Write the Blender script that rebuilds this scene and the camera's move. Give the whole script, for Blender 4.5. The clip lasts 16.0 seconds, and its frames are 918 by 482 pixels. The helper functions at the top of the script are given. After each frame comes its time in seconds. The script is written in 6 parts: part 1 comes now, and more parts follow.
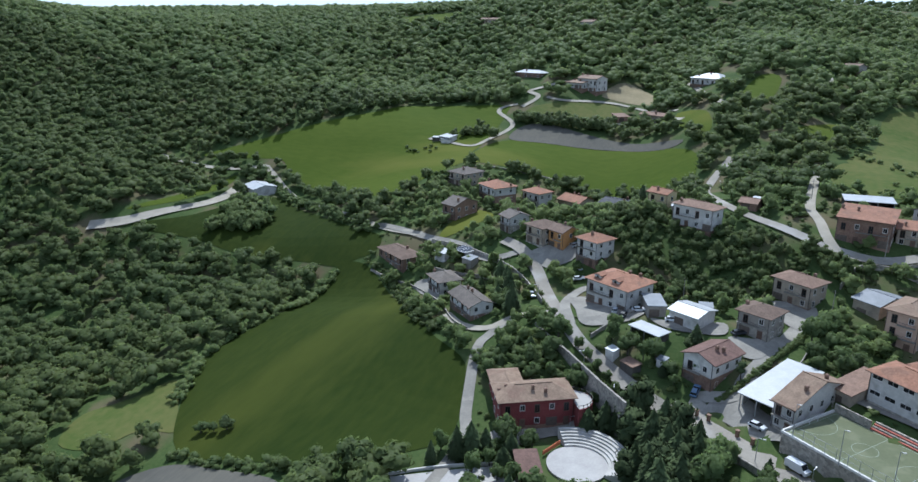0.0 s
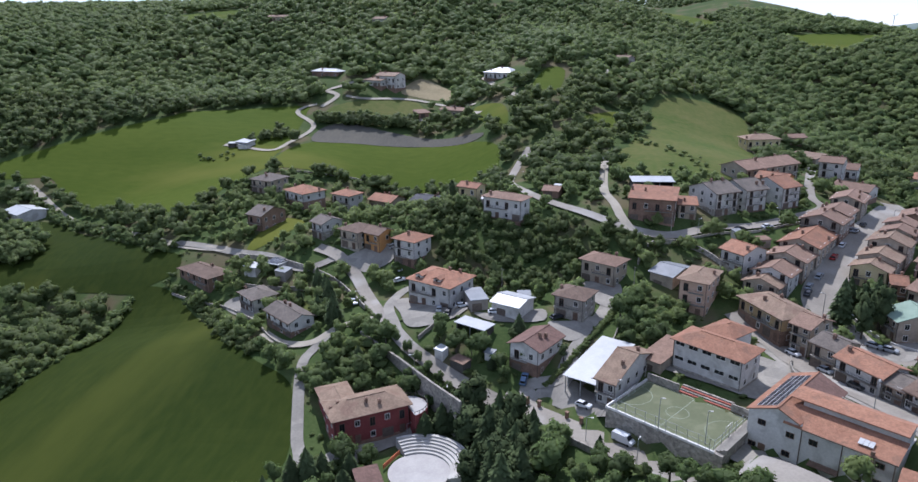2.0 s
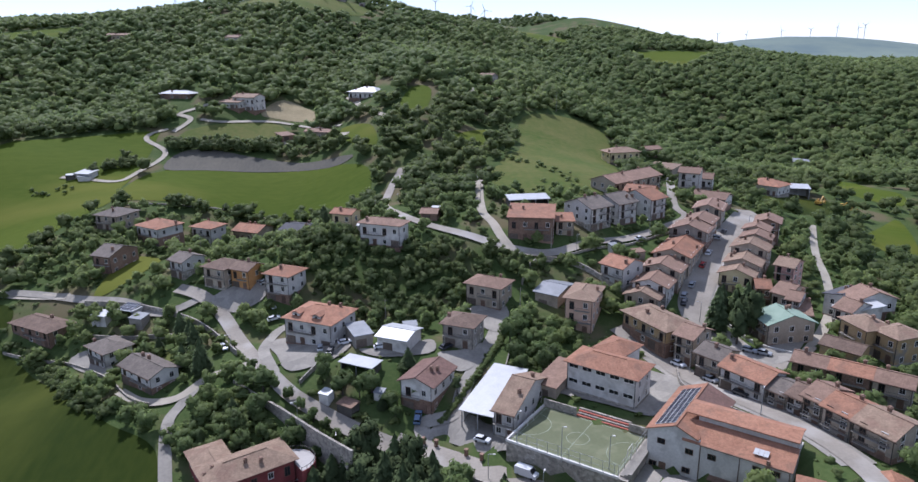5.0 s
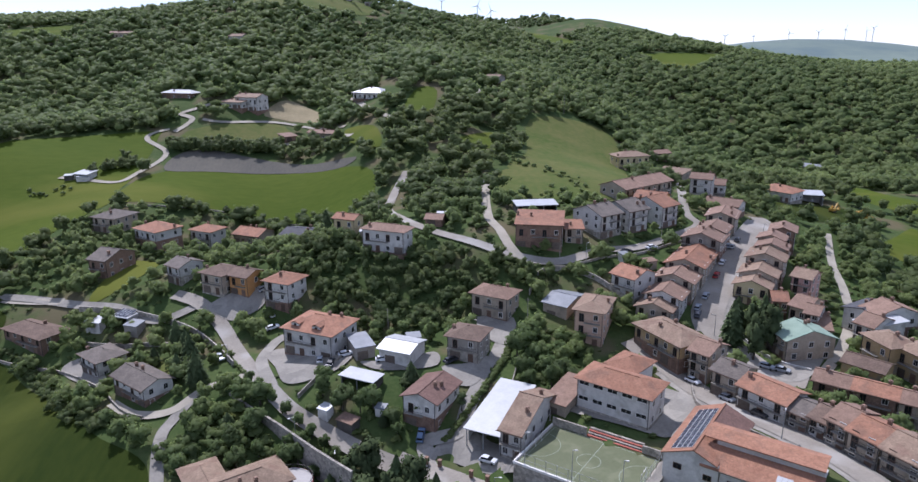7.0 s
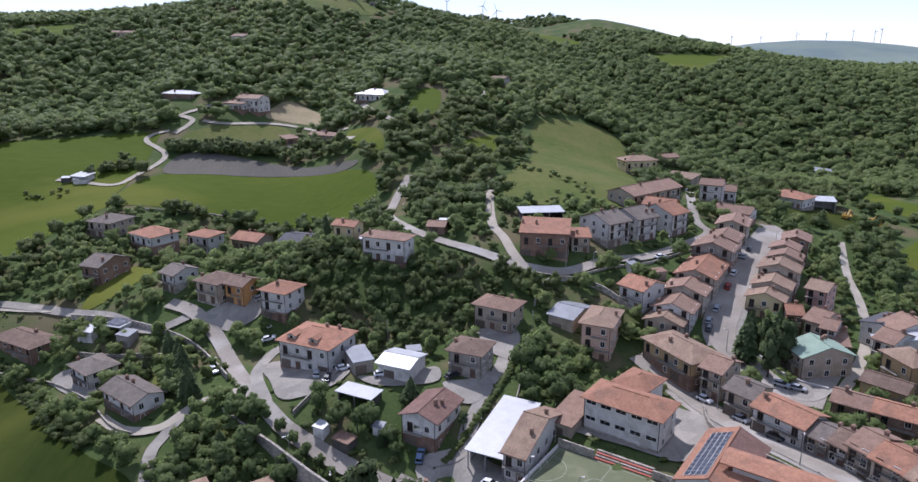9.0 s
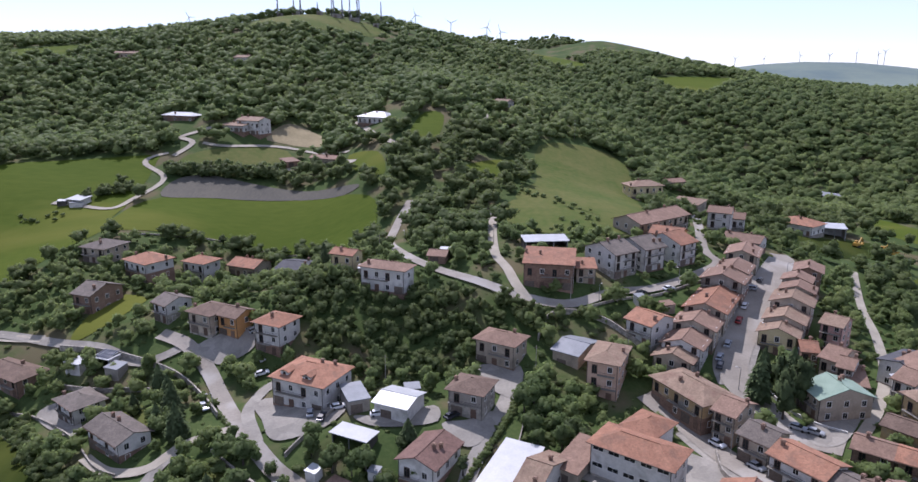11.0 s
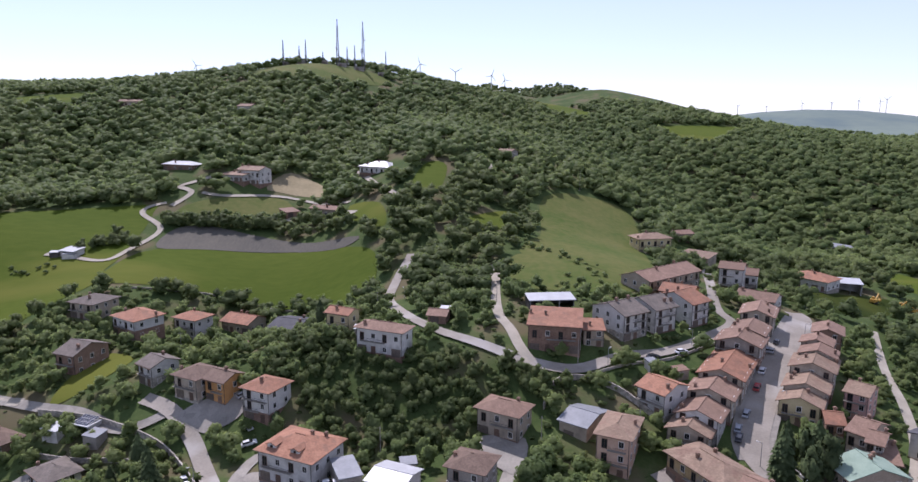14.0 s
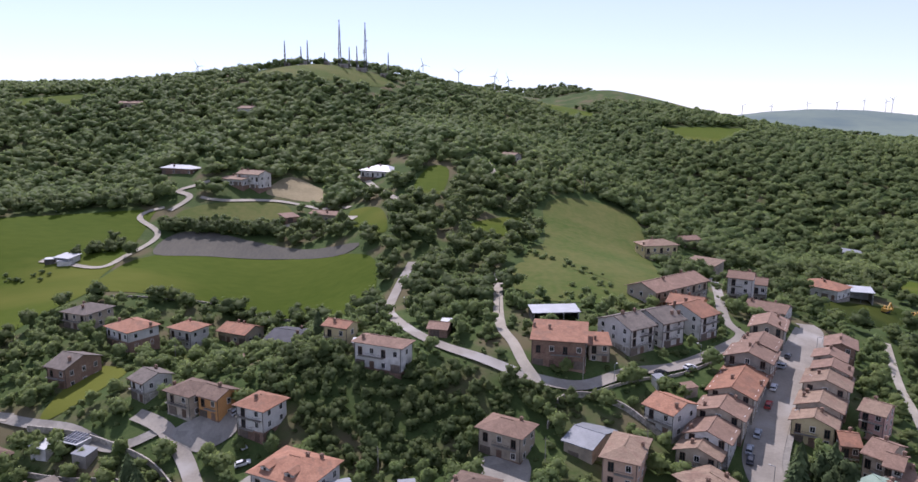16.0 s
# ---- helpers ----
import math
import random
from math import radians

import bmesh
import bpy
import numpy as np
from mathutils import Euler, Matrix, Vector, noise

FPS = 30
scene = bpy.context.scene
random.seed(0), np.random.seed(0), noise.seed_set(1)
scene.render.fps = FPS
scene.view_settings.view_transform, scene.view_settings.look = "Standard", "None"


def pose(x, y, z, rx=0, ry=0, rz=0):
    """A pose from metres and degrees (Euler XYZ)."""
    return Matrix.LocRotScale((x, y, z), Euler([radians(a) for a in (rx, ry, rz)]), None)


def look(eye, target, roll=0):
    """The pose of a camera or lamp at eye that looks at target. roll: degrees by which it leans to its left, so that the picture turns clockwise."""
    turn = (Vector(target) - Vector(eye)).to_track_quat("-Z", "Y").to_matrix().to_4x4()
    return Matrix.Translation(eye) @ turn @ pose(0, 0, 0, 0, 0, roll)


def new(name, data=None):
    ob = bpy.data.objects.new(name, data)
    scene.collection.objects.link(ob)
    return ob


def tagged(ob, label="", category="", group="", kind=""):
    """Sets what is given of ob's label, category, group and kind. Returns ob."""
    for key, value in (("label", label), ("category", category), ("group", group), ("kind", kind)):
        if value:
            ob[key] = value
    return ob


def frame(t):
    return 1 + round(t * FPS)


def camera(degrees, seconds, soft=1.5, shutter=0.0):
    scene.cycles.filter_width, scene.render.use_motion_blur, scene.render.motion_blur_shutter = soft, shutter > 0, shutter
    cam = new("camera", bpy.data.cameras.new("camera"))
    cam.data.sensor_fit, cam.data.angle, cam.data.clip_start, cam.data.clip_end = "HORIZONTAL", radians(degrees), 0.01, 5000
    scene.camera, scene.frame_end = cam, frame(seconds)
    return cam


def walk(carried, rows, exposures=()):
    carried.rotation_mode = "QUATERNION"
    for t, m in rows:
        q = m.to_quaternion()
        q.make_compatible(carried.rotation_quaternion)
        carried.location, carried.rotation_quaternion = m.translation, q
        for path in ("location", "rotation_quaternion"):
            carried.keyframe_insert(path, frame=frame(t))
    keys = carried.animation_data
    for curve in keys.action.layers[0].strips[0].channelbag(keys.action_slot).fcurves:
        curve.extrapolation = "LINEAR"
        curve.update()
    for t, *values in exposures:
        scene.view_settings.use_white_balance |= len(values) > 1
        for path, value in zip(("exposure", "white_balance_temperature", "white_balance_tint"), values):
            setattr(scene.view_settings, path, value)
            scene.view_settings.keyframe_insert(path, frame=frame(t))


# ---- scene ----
cam = camera(67.35, 16.0)
PATH = [
    (0, (5.897, -57.089, 51.280), (-36.108, 28.969, 22.477), 0.19),
    (0.5, (4.906, -55.797, 51.338), (-27.562, 34.209, 22.274), 0.15),
    (1, (3.280, -54.243, 51.495), (-19.727, 38.619, 22.385), -0.38),
    (1.5, (2.134, -52.707, 51.557), (-20.469, 40.256, 22.454), -0.32),
    (2, (1.570, -51.305, 51.611), (-14.376, 42.980, 22.351), -0.44),
    (2.5, (0.623, -49.681, 51.760), (-7.908, 45.516, 22.351), -0.72),
    (3, (-0.395, -47.949, 52.002), (-3.894, 47.624, 22.788), -0.79),
    (3.5, (-1.260, -46.262, 52.134), (-0.239, 49.842, 24.512), -0.83),
    (4, (-1.985, -44.565, 52.094), (0.927, 51.640, 24.962), -0.81),
    (6.5, (-3.224, -35.073, 52.352), (-0.805, 61.141, 25.203), -0.30),
    (7, (-3.215, -33.095, 52.485), (-0.906, 63.127, 25.358), -0.22),
    (7.5, (-3.088, -31.128, 52.625), (-0.912, 65.094, 25.485), -0.15),
    (8, (-2.906, -29.235, 52.779), (-0.907, 66.996, 25.658), -0.11),
    (10.5, (-1.903, -19.661, 54.619), (-0.635, 76.559, 27.413), 0.17),
    (11, (-1.761, -17.733, 55.124), (-0.584, 79.194, 30.552), 0.21),
    (11.5, (-1.564, -15.966, 55.266), (-0.490, 82.306, 36.785), 0.22),
    (12, (-1.330, -14.211, 55.273), (-0.306, 84.084, 36.912), 0.21),
    (12.5, (-1.085, -12.493, 55.564), (-0.226, 85.809, 37.233), 0.26),
    (13, (-0.940, -10.734, 56.105), (-0.194, 87.572, 37.789), 0.32),
    (13.5, (-0.843, -8.954, 56.770), (-0.199, 89.353, 38.458), 0.34),
    (14, (-0.636, -7.091, 57.430), (-0.139, 91.211, 39.089), 0.36),
    (14.5, (-0.359, -5.310, 58.022), (-0.036, 92.991, 39.669), 0.35),
    (15, (-0.141, -3.505, 58.703), (0.067, 94.782, 40.274), 0.35),
    (15.5, (-0.068, -1.729, 59.408), (0.046, 96.549, 40.929), 0.40),
    (16, (0.000, 0.000, 60.000), (-0.000, 98.275, 41.507), 0.38),
]

walk(cam, [(t, look(eye, target, roll)) for t, eye, target, roll in PATH],
     exposures=[(0.0, 0.56, 5250, 9), (1.5, 0.58, 5400, 17), (3.5, 0.58, 5450, 21), (10.5, 0.58, 5600, 26), (16.0, 0.57, 5750, 29)])

# ---- light ----
SUN_FROM = Vector((-0.34, 0.88, 1.28)).normalized()
world = bpy.data.worlds.new("sky")
world.use_nodes = True
scene.world = world
wn = world.node_tree.nodes
sky = wn.new("ShaderNodeTexSky")
sky.sky_type = "NISHITA"
sky.sun_disc = False
sky.sun_elevation = math.asin(SUN_FROM.z)
sky.sun_rotation = math.atan2(SUN_FROM.x, SUN_FROM.y)
sky.dust_density = 0.0
sky.ozone_density = 1.0
sky.altitude = 600
sky.air_density = 0.9
pale = wn.new("ShaderNodeHueSaturation")
pale.inputs["Saturation"].default_value = 0.86
world.node_tree.links.new(sky.outputs[0], pale.inputs["Color"])
# thin even haze over the clear sky
haze = wn.new("ShaderNodeMix")
haze.data_type = "RGBA"
haze.inputs[0].default_value = 0.5
haze.inputs[7].default_value = (4.5, 4.85, 5.4, 1)
world.node_tree.links.new(pale.outputs[0], haze.inputs[6])
world.node_tree.links.new(haze.outputs[2], wn["Background"].inputs[0])
wn["Background"].inputs[1].default_value = 0.112
sun = new("sun", bpy.data.lights.new("sun", "SUN"))
sun.data.energy, sun.data.angle, sun.data.color = 3.5, radians(0.6), (1.0, 0.94, 0.83)
sun.matrix_world = look(SUN_FROM * 100, (0, 0, 0))


# ---- materials ----
def material(name, low, high, scale=0.6, fine=8.0, rough=0.85, bump=0.15, vary=0.12, metal=0.0, spec=0.3, coord="Object", stretch=None, tint=None, thin=0.0, cells=0.0, spread=0.3, patches=None, patch_scale=0.04):
    """A surface of two colours mixed by coarse and fine noise, with relief and a shift from object to object."""
    m = bpy.data.materials.new(name)
    m.use_nodes = True
    t, n = m.node_tree, m.node_tree.nodes
    p = n["Principled BSDF"]
    p.inputs["Roughness"].default_value, p.inputs["Metallic"].default_value = rough, metal
    p.inputs["Specular IOR Level"].default_value = spec
    if coord == "World":
        src = n.new("ShaderNodeNewGeometry").outputs["Position"]
    else:
        src = n.new("ShaderNodeTexCoord").outputs["Object"]
    if stretch:
        mp = n.new("ShaderNodeMapping")
        mp.inputs["Scale"].default_value = stretch
        t.links.new(src, mp.inputs[0])
        src = mp.outputs[0]
    mixed = None
    for sc, w in ((scale, 0.62), (fine, 0.38)):
        nz = n.new("ShaderNodeTexNoise")
        nz.inputs["Scale"].default_value, nz.inputs["Detail"].default_value = sc, 4.0
        t.links.new(src, nz.inputs["Vector"])
        ml = n.new("ShaderNodeMath")
        ml.operation = "MULTIPLY_ADD"
        ml.inputs[1].default_value = w
        t.links.new(nz.outputs["Fac"], ml.inputs[0])
        if mixed is None:
            ml.inputs[2].default_value = 0.0
        else:
            t.links.new(mixed, ml.inputs[2])
        mixed = ml.outputs[0]
    ramp = n.new("ShaderNodeMapRange")
    ramp.inputs["From Min"].default_value, ramp.inputs["From Max"].default_value = 0.34, 0.66
    t.links.new(mixed, ramp.inputs[0])
    mix = n.new("ShaderNodeMix")
    mix.data_type = "RGBA"
    mix.inputs[6].default_value, mix.inputs[7].default_value = (*low, 1), (*high, 1)
    t.links.new(ramp.outputs[0], mix.inputs[0])
    col = mix.outputs[2]
    if patches:
        pn = n.new("ShaderNodeTexNoise")
        pn.inputs["Scale"].default_value, pn.inputs["Detail"].default_value = patch_scale, 6.0
        t.links.new(src, pn.inputs["Vector"])
        pr = n.new("ShaderNodeMapRange")
        pr.inputs["From Min"].default_value, pr.inputs["From Max"].default_value = 0.52, 0.64
        t.links.new(pn.outputs["Fac"], pr.inputs[0])
        px = n.new("ShaderNodeMix")
        px.data_type = "RGBA"
        px.inputs[7].default_value = (*patches, 1)
        t.links.new(pr.outputs[0], px.inputs[0])
        t.links.new(col, px.inputs[6])
        col = px.outputs[2]
    if cells:
        vo = n.new("ShaderNodeTexVoronoi")
        vo.inputs["Scale"].default_value = cells
        t.links.new(src, vo.inputs["Vector"])
        sp = n.new("ShaderNodeSeparateColor")
        t.links.new(vo.outputs["Color"], sp.inputs[0])
        vr = n.new("ShaderNodeMapRange")
        vr.inputs["To Min"].default_value, vr.inputs["To Max"].default_value = 1 - spread, 1 + spread
        t.links.new(sp.outputs[0], vr.inputs[0])
        vh = n.new("ShaderNodeHueSaturation")
        t.links.new(vr.outputs[0], vh.inputs["Value"])
        t.links.new(col, vh.inputs["Color"])
        col = vh.outputs[0]
    if tint:
        at = n.new("ShaderNodeAttribute")
        at.attribute_name = "tint"
        mx = n.new("ShaderNodeMix")
        mx.data_type = "RGBA"
        mx.inputs[7].default_value = (*tint, 1)
        t.links.new(at.outputs["Fac"], mx.inputs[0])
        t.links.new(col, mx.inputs[6])
        col = mx.outputs[2]
    if vary:
        inf = n.new("ShaderNodeObjectInfo")
        rng = n.new("ShaderNodeMapRange")
        rng.inputs["To Min"].default_value, rng.inputs["To Max"].default_value = 1 - vary, 1 + vary
        t.links.new(inf.outputs["Random"], rng.inputs[0])
        hs = n.new("ShaderNodeHueSaturation")
        t.links.new(rng.outputs[0], hs.inputs["Value"])
        t.links.new(col, hs.inputs["Color"])
        col = hs.outputs[0]
    t.links.new(col, p.inputs["Base Color"])
    if thin:
        tr = n.new("ShaderNodeBsdfTranslucent")
        t.links.new(col, tr.inputs["Color"])
        ms = n.new("ShaderNodeMixShader")
        ms.inputs[0].default_value = thin
        t.links.new(p.outputs[0], ms.inputs[1])
        t.links.new(tr.outputs[0], ms.inputs[2])
        t.links.new(ms.outputs[0], n["Material Output"].inputs[0])
    if bump:
        bp = n.new("ShaderNodeBump")
        bp.inputs["Strength"].default_value, bp.inputs["Distance"].default_value = min(1.0, bump * 2), bump
        t.links.new(mixed, bp.inputs["Height"])
        t.links.new(bp.outputs[0], p.inputs["Normal"])
    return m


GRASS = material("grass", (0.04, 0.066, 0.02), (0.085, 0.11, 0.038), 0.05, 0.9, bump=0.3, vary=0, coord="World", spec=0.04, patches=(0.115, 0.10, 0.055), patch_scale=0.05)
CROP = material("young_crop", (0.016, 0.028, 0.004), (0.033, 0.045, 0.007), 0.018, 0.5, bump=0.1, vary=0, coord="World", stretch=(1.0, 0.25, 1.0), spec=0.04, patches=(0.05, 0.06, 0.01), patch_scale=0.02)
CROP_PALE = material("pale_crop", (0.052, 0.078, 0.008), (0.08, 0.104, 0.014), 0.02, 0.4, bump=0.1, vary=0, coord="World", stretch=(0.35, 1.0, 1.0), spec=0.04, patches=(0.105, 0.115, 0.02), patch_scale=0.018)
MEADOW = material("dry_meadow", (0.06, 0.092, 0.02), (0.125, 0.122, 0.042), 0.03, 0.35, bump=0.25, vary=0, coord="World", spec=0.04)
SOIL = material("ploughed_soil", (0.085, 0.082, 0.07), (0.13, 0.12, 0.095), 0.05, 1.2, bump=0.25, vary=0, coord="World", stretch=(1, 0.2, 1), spec=0.04)
STRAW = material("bare_straw", (0.20, 0.17, 0.10), (0.30, 0.25, 0.15), 0.08, 0.8, bump=0.15, vary=0, coord="World", spec=0.04)
ASPHALT = material("worn_asphalt", (0.2, 0.178, 0.146), (0.29, 0.262, 0.218), 0.12, 1.6, bump=0.03, vary=0, coord="World", patches=(0.32, 0.30, 0.265), patch_scale=0.07)
GRAVEL = material("pale_gravel", (0.25, 0.225, 0.175), (0.36, 0.325, 0.26), 0.2, 2.5, bump=0.06, vary=0, coord="World")
CONCRETE = material("yard_concrete", (0.19, 0.175, 0.148), (0.28, 0.26, 0.22), 0.15, 1.6, bump=0.03, vary=0.05, coord="World", cells=0.3, spread=0.12)
STONE = material("stone_wall", (0.20, 0.18, 0.15), (0.34, 0.31, 0.26), 0.5, 3.0, bump=0.12, vary=0.1, cells=1.6, spread=0.3)
LEAF = material("leaves", (0.098, 0.146, 0.05), (0.165, 0.215, 0.08), 0.35, 2.2, rough=0.6, bump=0.0, vary=0.25, tint=(0.2, 0.235, 0.08), thin=0.62, coord="World", spec=0.16)
NEEDLE = material("needles", (0.034, 0.05, 0.022), (0.075, 0.096, 0.04), 0.4, 3.0, rough=0.75, bump=0.0, vary=0.25, tint=(0.08, 0.105, 0.04), coord="World", spec=0.04)
BARK = material("bark", (0.05, 0.04, 0.03), (0.12, 0.10, 0.075), 2.0, 9.0, bump=0.05)
# distance haze painted into the far hills: bluish base colour plus a faint glow
HAZY = material("hills_in_painted_haze", (0.075, 0.1, 0.085), (0.12, 0.145, 0.105), 0.002, 0.02, bump=0, vary=0, coord="World", spec=0.04, patches=(0.06, 0.085, 0.08), patch_scale=0.003)
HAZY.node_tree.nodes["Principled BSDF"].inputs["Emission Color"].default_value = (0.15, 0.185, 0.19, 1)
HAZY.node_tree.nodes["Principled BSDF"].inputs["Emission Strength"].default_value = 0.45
ROOFS = {
    "terracotta": material("terracotta_tiles", (0.227, 0.109, 0.065), (0.311, 0.160, 0.098), 0.45, 3.5, bump=0.07, vary=0.12, stretch=(1, 1, 1), cells=2.6, spread=0.14, patches=(0.215, 0.116, 0.074), patch_scale=0.3),
    "rose": material("faded_tiles", (0.155, 0.098, 0.068), (0.239, 0.154, 0.110), 0.45, 3.5, bump=0.07, vary=0.14, cells=2.6, spread=0.14, patches=(0.19, 0.122, 0.085), patch_scale=0.3),
    "tan": material("tan_tiles", (0.168, 0.115, 0.078), (0.256, 0.181, 0.124), 0.45, 3.5, bump=0.07, vary=0.12, cells=2.6, spread=0.14, patches=(0.19, 0.122, 0.085), patch_scale=0.3),
    "brown": material("brown_tiles", (0.105, 0.070, 0.050), (0.172, 0.119, 0.087), 0.45, 3.5, bump=0.07, vary=0.1, cells=2.6, spread=0.14),
    "brownred": material("brown_red_tiles", (0.115, 0.068, 0.052), (0.172, 0.102, 0.08), 0.45, 3.5, bump=0.06, vary=0.06, cells=2.6, spread=0.14),
    "slate": material("grey_brown_tiles", (0.097, 0.082, 0.068), (0.160, 0.134, 0.111), 0.45, 3.5, bump=0.06, vary=0.1, cells=2.6, spread=0.14),
    "dark": material("dark_roofing", (0.05, 0.05, 0.055), (0.09, 0.09, 0.095), 0.4, 3.0, bump=0.04, vary=0.1),
    "white": material("white_sheet_metal", (0.35, 0.355, 0.35), (0.44, 0.445, 0.44), 0.3, 2.0, rough=0.45, bump=0.02, vary=0.04, spec=0.5),
    "grey": material("grey_sheet", (0.16, 0.17, 0.18), (0.24, 0.25, 0.26), 0.3, 2.0, rough=0.6, bump=0.03, vary=0.06),
    "green": material("green_roofing", (0.17, 0.235, 0.18), (0.24, 0.31, 0.24), 0.4, 3.0, bump=0.03, vary=0.05),
}
WALLS = {
    "white": material("white_plaster", (0.44, 0.42, 0.38), (0.6, 0.575, 0.53), 0.25, 2.0, bump=0.02, vary=0.08, patches=(0.37, 0.35, 0.315), patch_scale=0.22),
    "beige": material("beige_plaster", (0.29, 0.24, 0.18), (0.43, 0.36, 0.275), 0.25, 2.0, bump=0.02, vary=0.12, patches=(0.26, 0.22, 0.17), patch_scale=0.22),
    "grey": material("grey_plaster", (0.23, 0.205, 0.175), (0.34, 0.305, 0.26), 0.25, 2.0, bump=0.03, vary=0.1, patches=(0.22, 0.20, 0.17), patch_scale=0.22),
    "yellow": material("yellow_plaster", (0.46, 0.37, 0.20), (0.58, 0.48, 0.28), 0.25, 2.0, bump=0.02, vary=0.08, patches=(0.38, 0.31, 0.18), patch_scale=0.22),
    "ochre": material("ochre_plaster", (0.32, 0.22, 0.105), (0.44, 0.32, 0.165), 0.25, 2.0, bump=0.02, vary=0.08, patches=(0.22, 0.20, 0.17), patch_scale=0.22),
    "orange": material("orange_plaster", (0.42, 0.21, 0.075), (0.54, 0.29, 0.11), 0.25, 2.0, bump=0.02, vary=0.08),
    "peach": material("peach_plaster", (0.44, 0.29, 0.205), (0.54, 0.38, 0.28), 0.25, 2.0, bump=0.02, vary=0.05),
    "rosewall": material("rose_plaster", (0.42, 0.25, 0.21), (0.52, 0.33, 0.28), 0.25, 2.0, bump=0.02, vary=0.08),
    "brick": material("bare_brick", (0.165, 0.1, 0.07), (0.25, 0.165, 0.118), 0.4, 4.0, bump=0.05, vary=0.12, cells=3.0, spread=0.2),
    "burgundy": material("burgundy_plaster", (0.15, 0.035, 0.035), (0.22, 0.06, 0.055), 0.25, 2.0, bump=0.02, vary=0.04),
    "dark": material("dark_boards", (0.05, 0.045, 0.04), (0.10, 0.09, 0.075), 0.5, 4.0, bump=0.03, vary=0.1),
}
TRIM = material("pale_trim", (0.52, 0.50, 0.46), (0.66, 0.64, 0.59), 0.5, 4.0, bump=0.01)
SHUTTER = material("brown_shutter", (0.10, 0.065, 0.045), (0.17, 0.11, 0.08), 1.0, 6.0, bump=0.02, vary=0.3)
GLASS = material("window_glass", (0.012, 0.013, 0.015), (0.022, 0.024, 0.026), 1.0, 4.0, rough=0.15, bump=0.0, vary=0.3, spec=0.25)
IRON = material("dark_iron", (0.04, 0.04, 0.04), (0.08, 0.075, 0.07), 2.0, 8.0, rough=0.55, bump=0.0, metal=0.6)
STEEL = material("galvanised_steel", (0.30, 0.31, 0.32), (0.42, 0.43, 0.44), 1.0, 6.0, rough=0.5, bump=0.0, metal=0.7)
GATE = material("garage_door", (0.09, 0.07, 0.055), (0.15, 0.12, 0.095), 1.0, 5.0, bump=0.02, vary=0.3)


# ---- relief of the land ----
RELIEF_X = [-950, -480, -250, -150, -80, -20, 50, 120, 220, 480]
RELIEF_Y = [20, 90, 135, 165, 200, 265, 350, 460, 640, 1000]
# heights at the crossings of those lines, south to north
RELIEF = [
    [-81, -61, -67.8, -66.9, -46.3, -36.9, -24.3, -26.6, -26.9, -39.7],
    [-65.3, -63.2, -73.1, -56.3, -49, -47.6, -28.8, -32.4, -28.9, -42.5],
    [-50.6, -49.8, -66.3, -51.5, -39, -30.3, -32.7, -29.8, -31.2, -44.5],
    [-35.7, -27.5, -62.4, -52.3, -34.9, -29.5, -25.3, -30.8, -34.6, -45.5],
    [-8.2, -16.7, -46.6, -34.3, -22.1, -11.5, -13.6, -23.8, -45.5, -45.8],
    [65.9, -16.1, -36.2, -19.4, -31.8, -10.9, -4.3, -15.5, -36.1, -45.9],
    [126, 7.4, 0.6, -3.9, -6, 15, 1.2, -17.9, -29.8, -38.5],
    [97.3, 39.2, 8.5, 36.9, 20, 39.8, 27.2, 1.3, -35.6, -21.9],
    [60.2, 59.7, 56.7, 60.1, 41.9, 41.3, 32.6, 24, 21.8, 18],
    [56, 75.8, 51.7, 78.5, 103.2, 91.1, 86.9, 76.7, 89.3, 26.1],
]

RIDGES = [(-150, 760, 210, 170, 40), (350, 1500, 500, 220, 34), (1500, 2900, 800, 500, 138), (-1000, 1500, 800, 300, 50), (-200, 1500, 400, 250, 20), (-500, 800, 240, 150, 8), (-980, 800, 340, 200, 31)]


# levelled ground: centre, turn, half sizes, height, width of the bank round it
LEVELLED = [(27.9, 97.2, -35.5, 14.0, 9.5, -35.2, 5.0), (14.0, 88.6, -36.0, 24.0, 3.4, -40.6, 5.0), (39.2, 116.1, -39, 13.0, 9.0, -32.6, 6.0),
            (-33, 86, 0, 12, 12, -48.8, 6.0), (-60, 62, 38, 20, 6, -49.2, 8.0), (15, 106, -30, 8, 4, -38.2, 5.0), (50.3, 78.4, -37, 17, 5.0, -36.8, 4.0)]


def spline_weights(knots, v):
    k = np.array(knots, float)
    v = np.clip(np.asarray(v, float), k[0], k[-1])
    i = np.clip(np.searchsorted(k, v) - 1, 0, len(k) - 2)
    h = k[i + 1] - k[i]
    t = (v - k[i]) / h
    w = np.zeros((len(v), len(k)))
    r = np.arange(len(v))
    w[r, i] += 2 * t ** 3 - 3 * t ** 2 + 1
    w[r, i + 1] += 3 * t ** 2 - 2 * t ** 3
    for j, s in ((i, (t ** 3 - 2 * t ** 2 + t) * h), (i + 1, (t ** 3 - t ** 2) * h)):
        a, b = np.maximum(j - 1, 0), np.minimum(j + 1, len(k) - 1)
        np.add.at(w, (r, b), s / (k[b] - k[a]))
        np.add.at(w, (r, a), -s / (k[b] - k[a]))
    return w


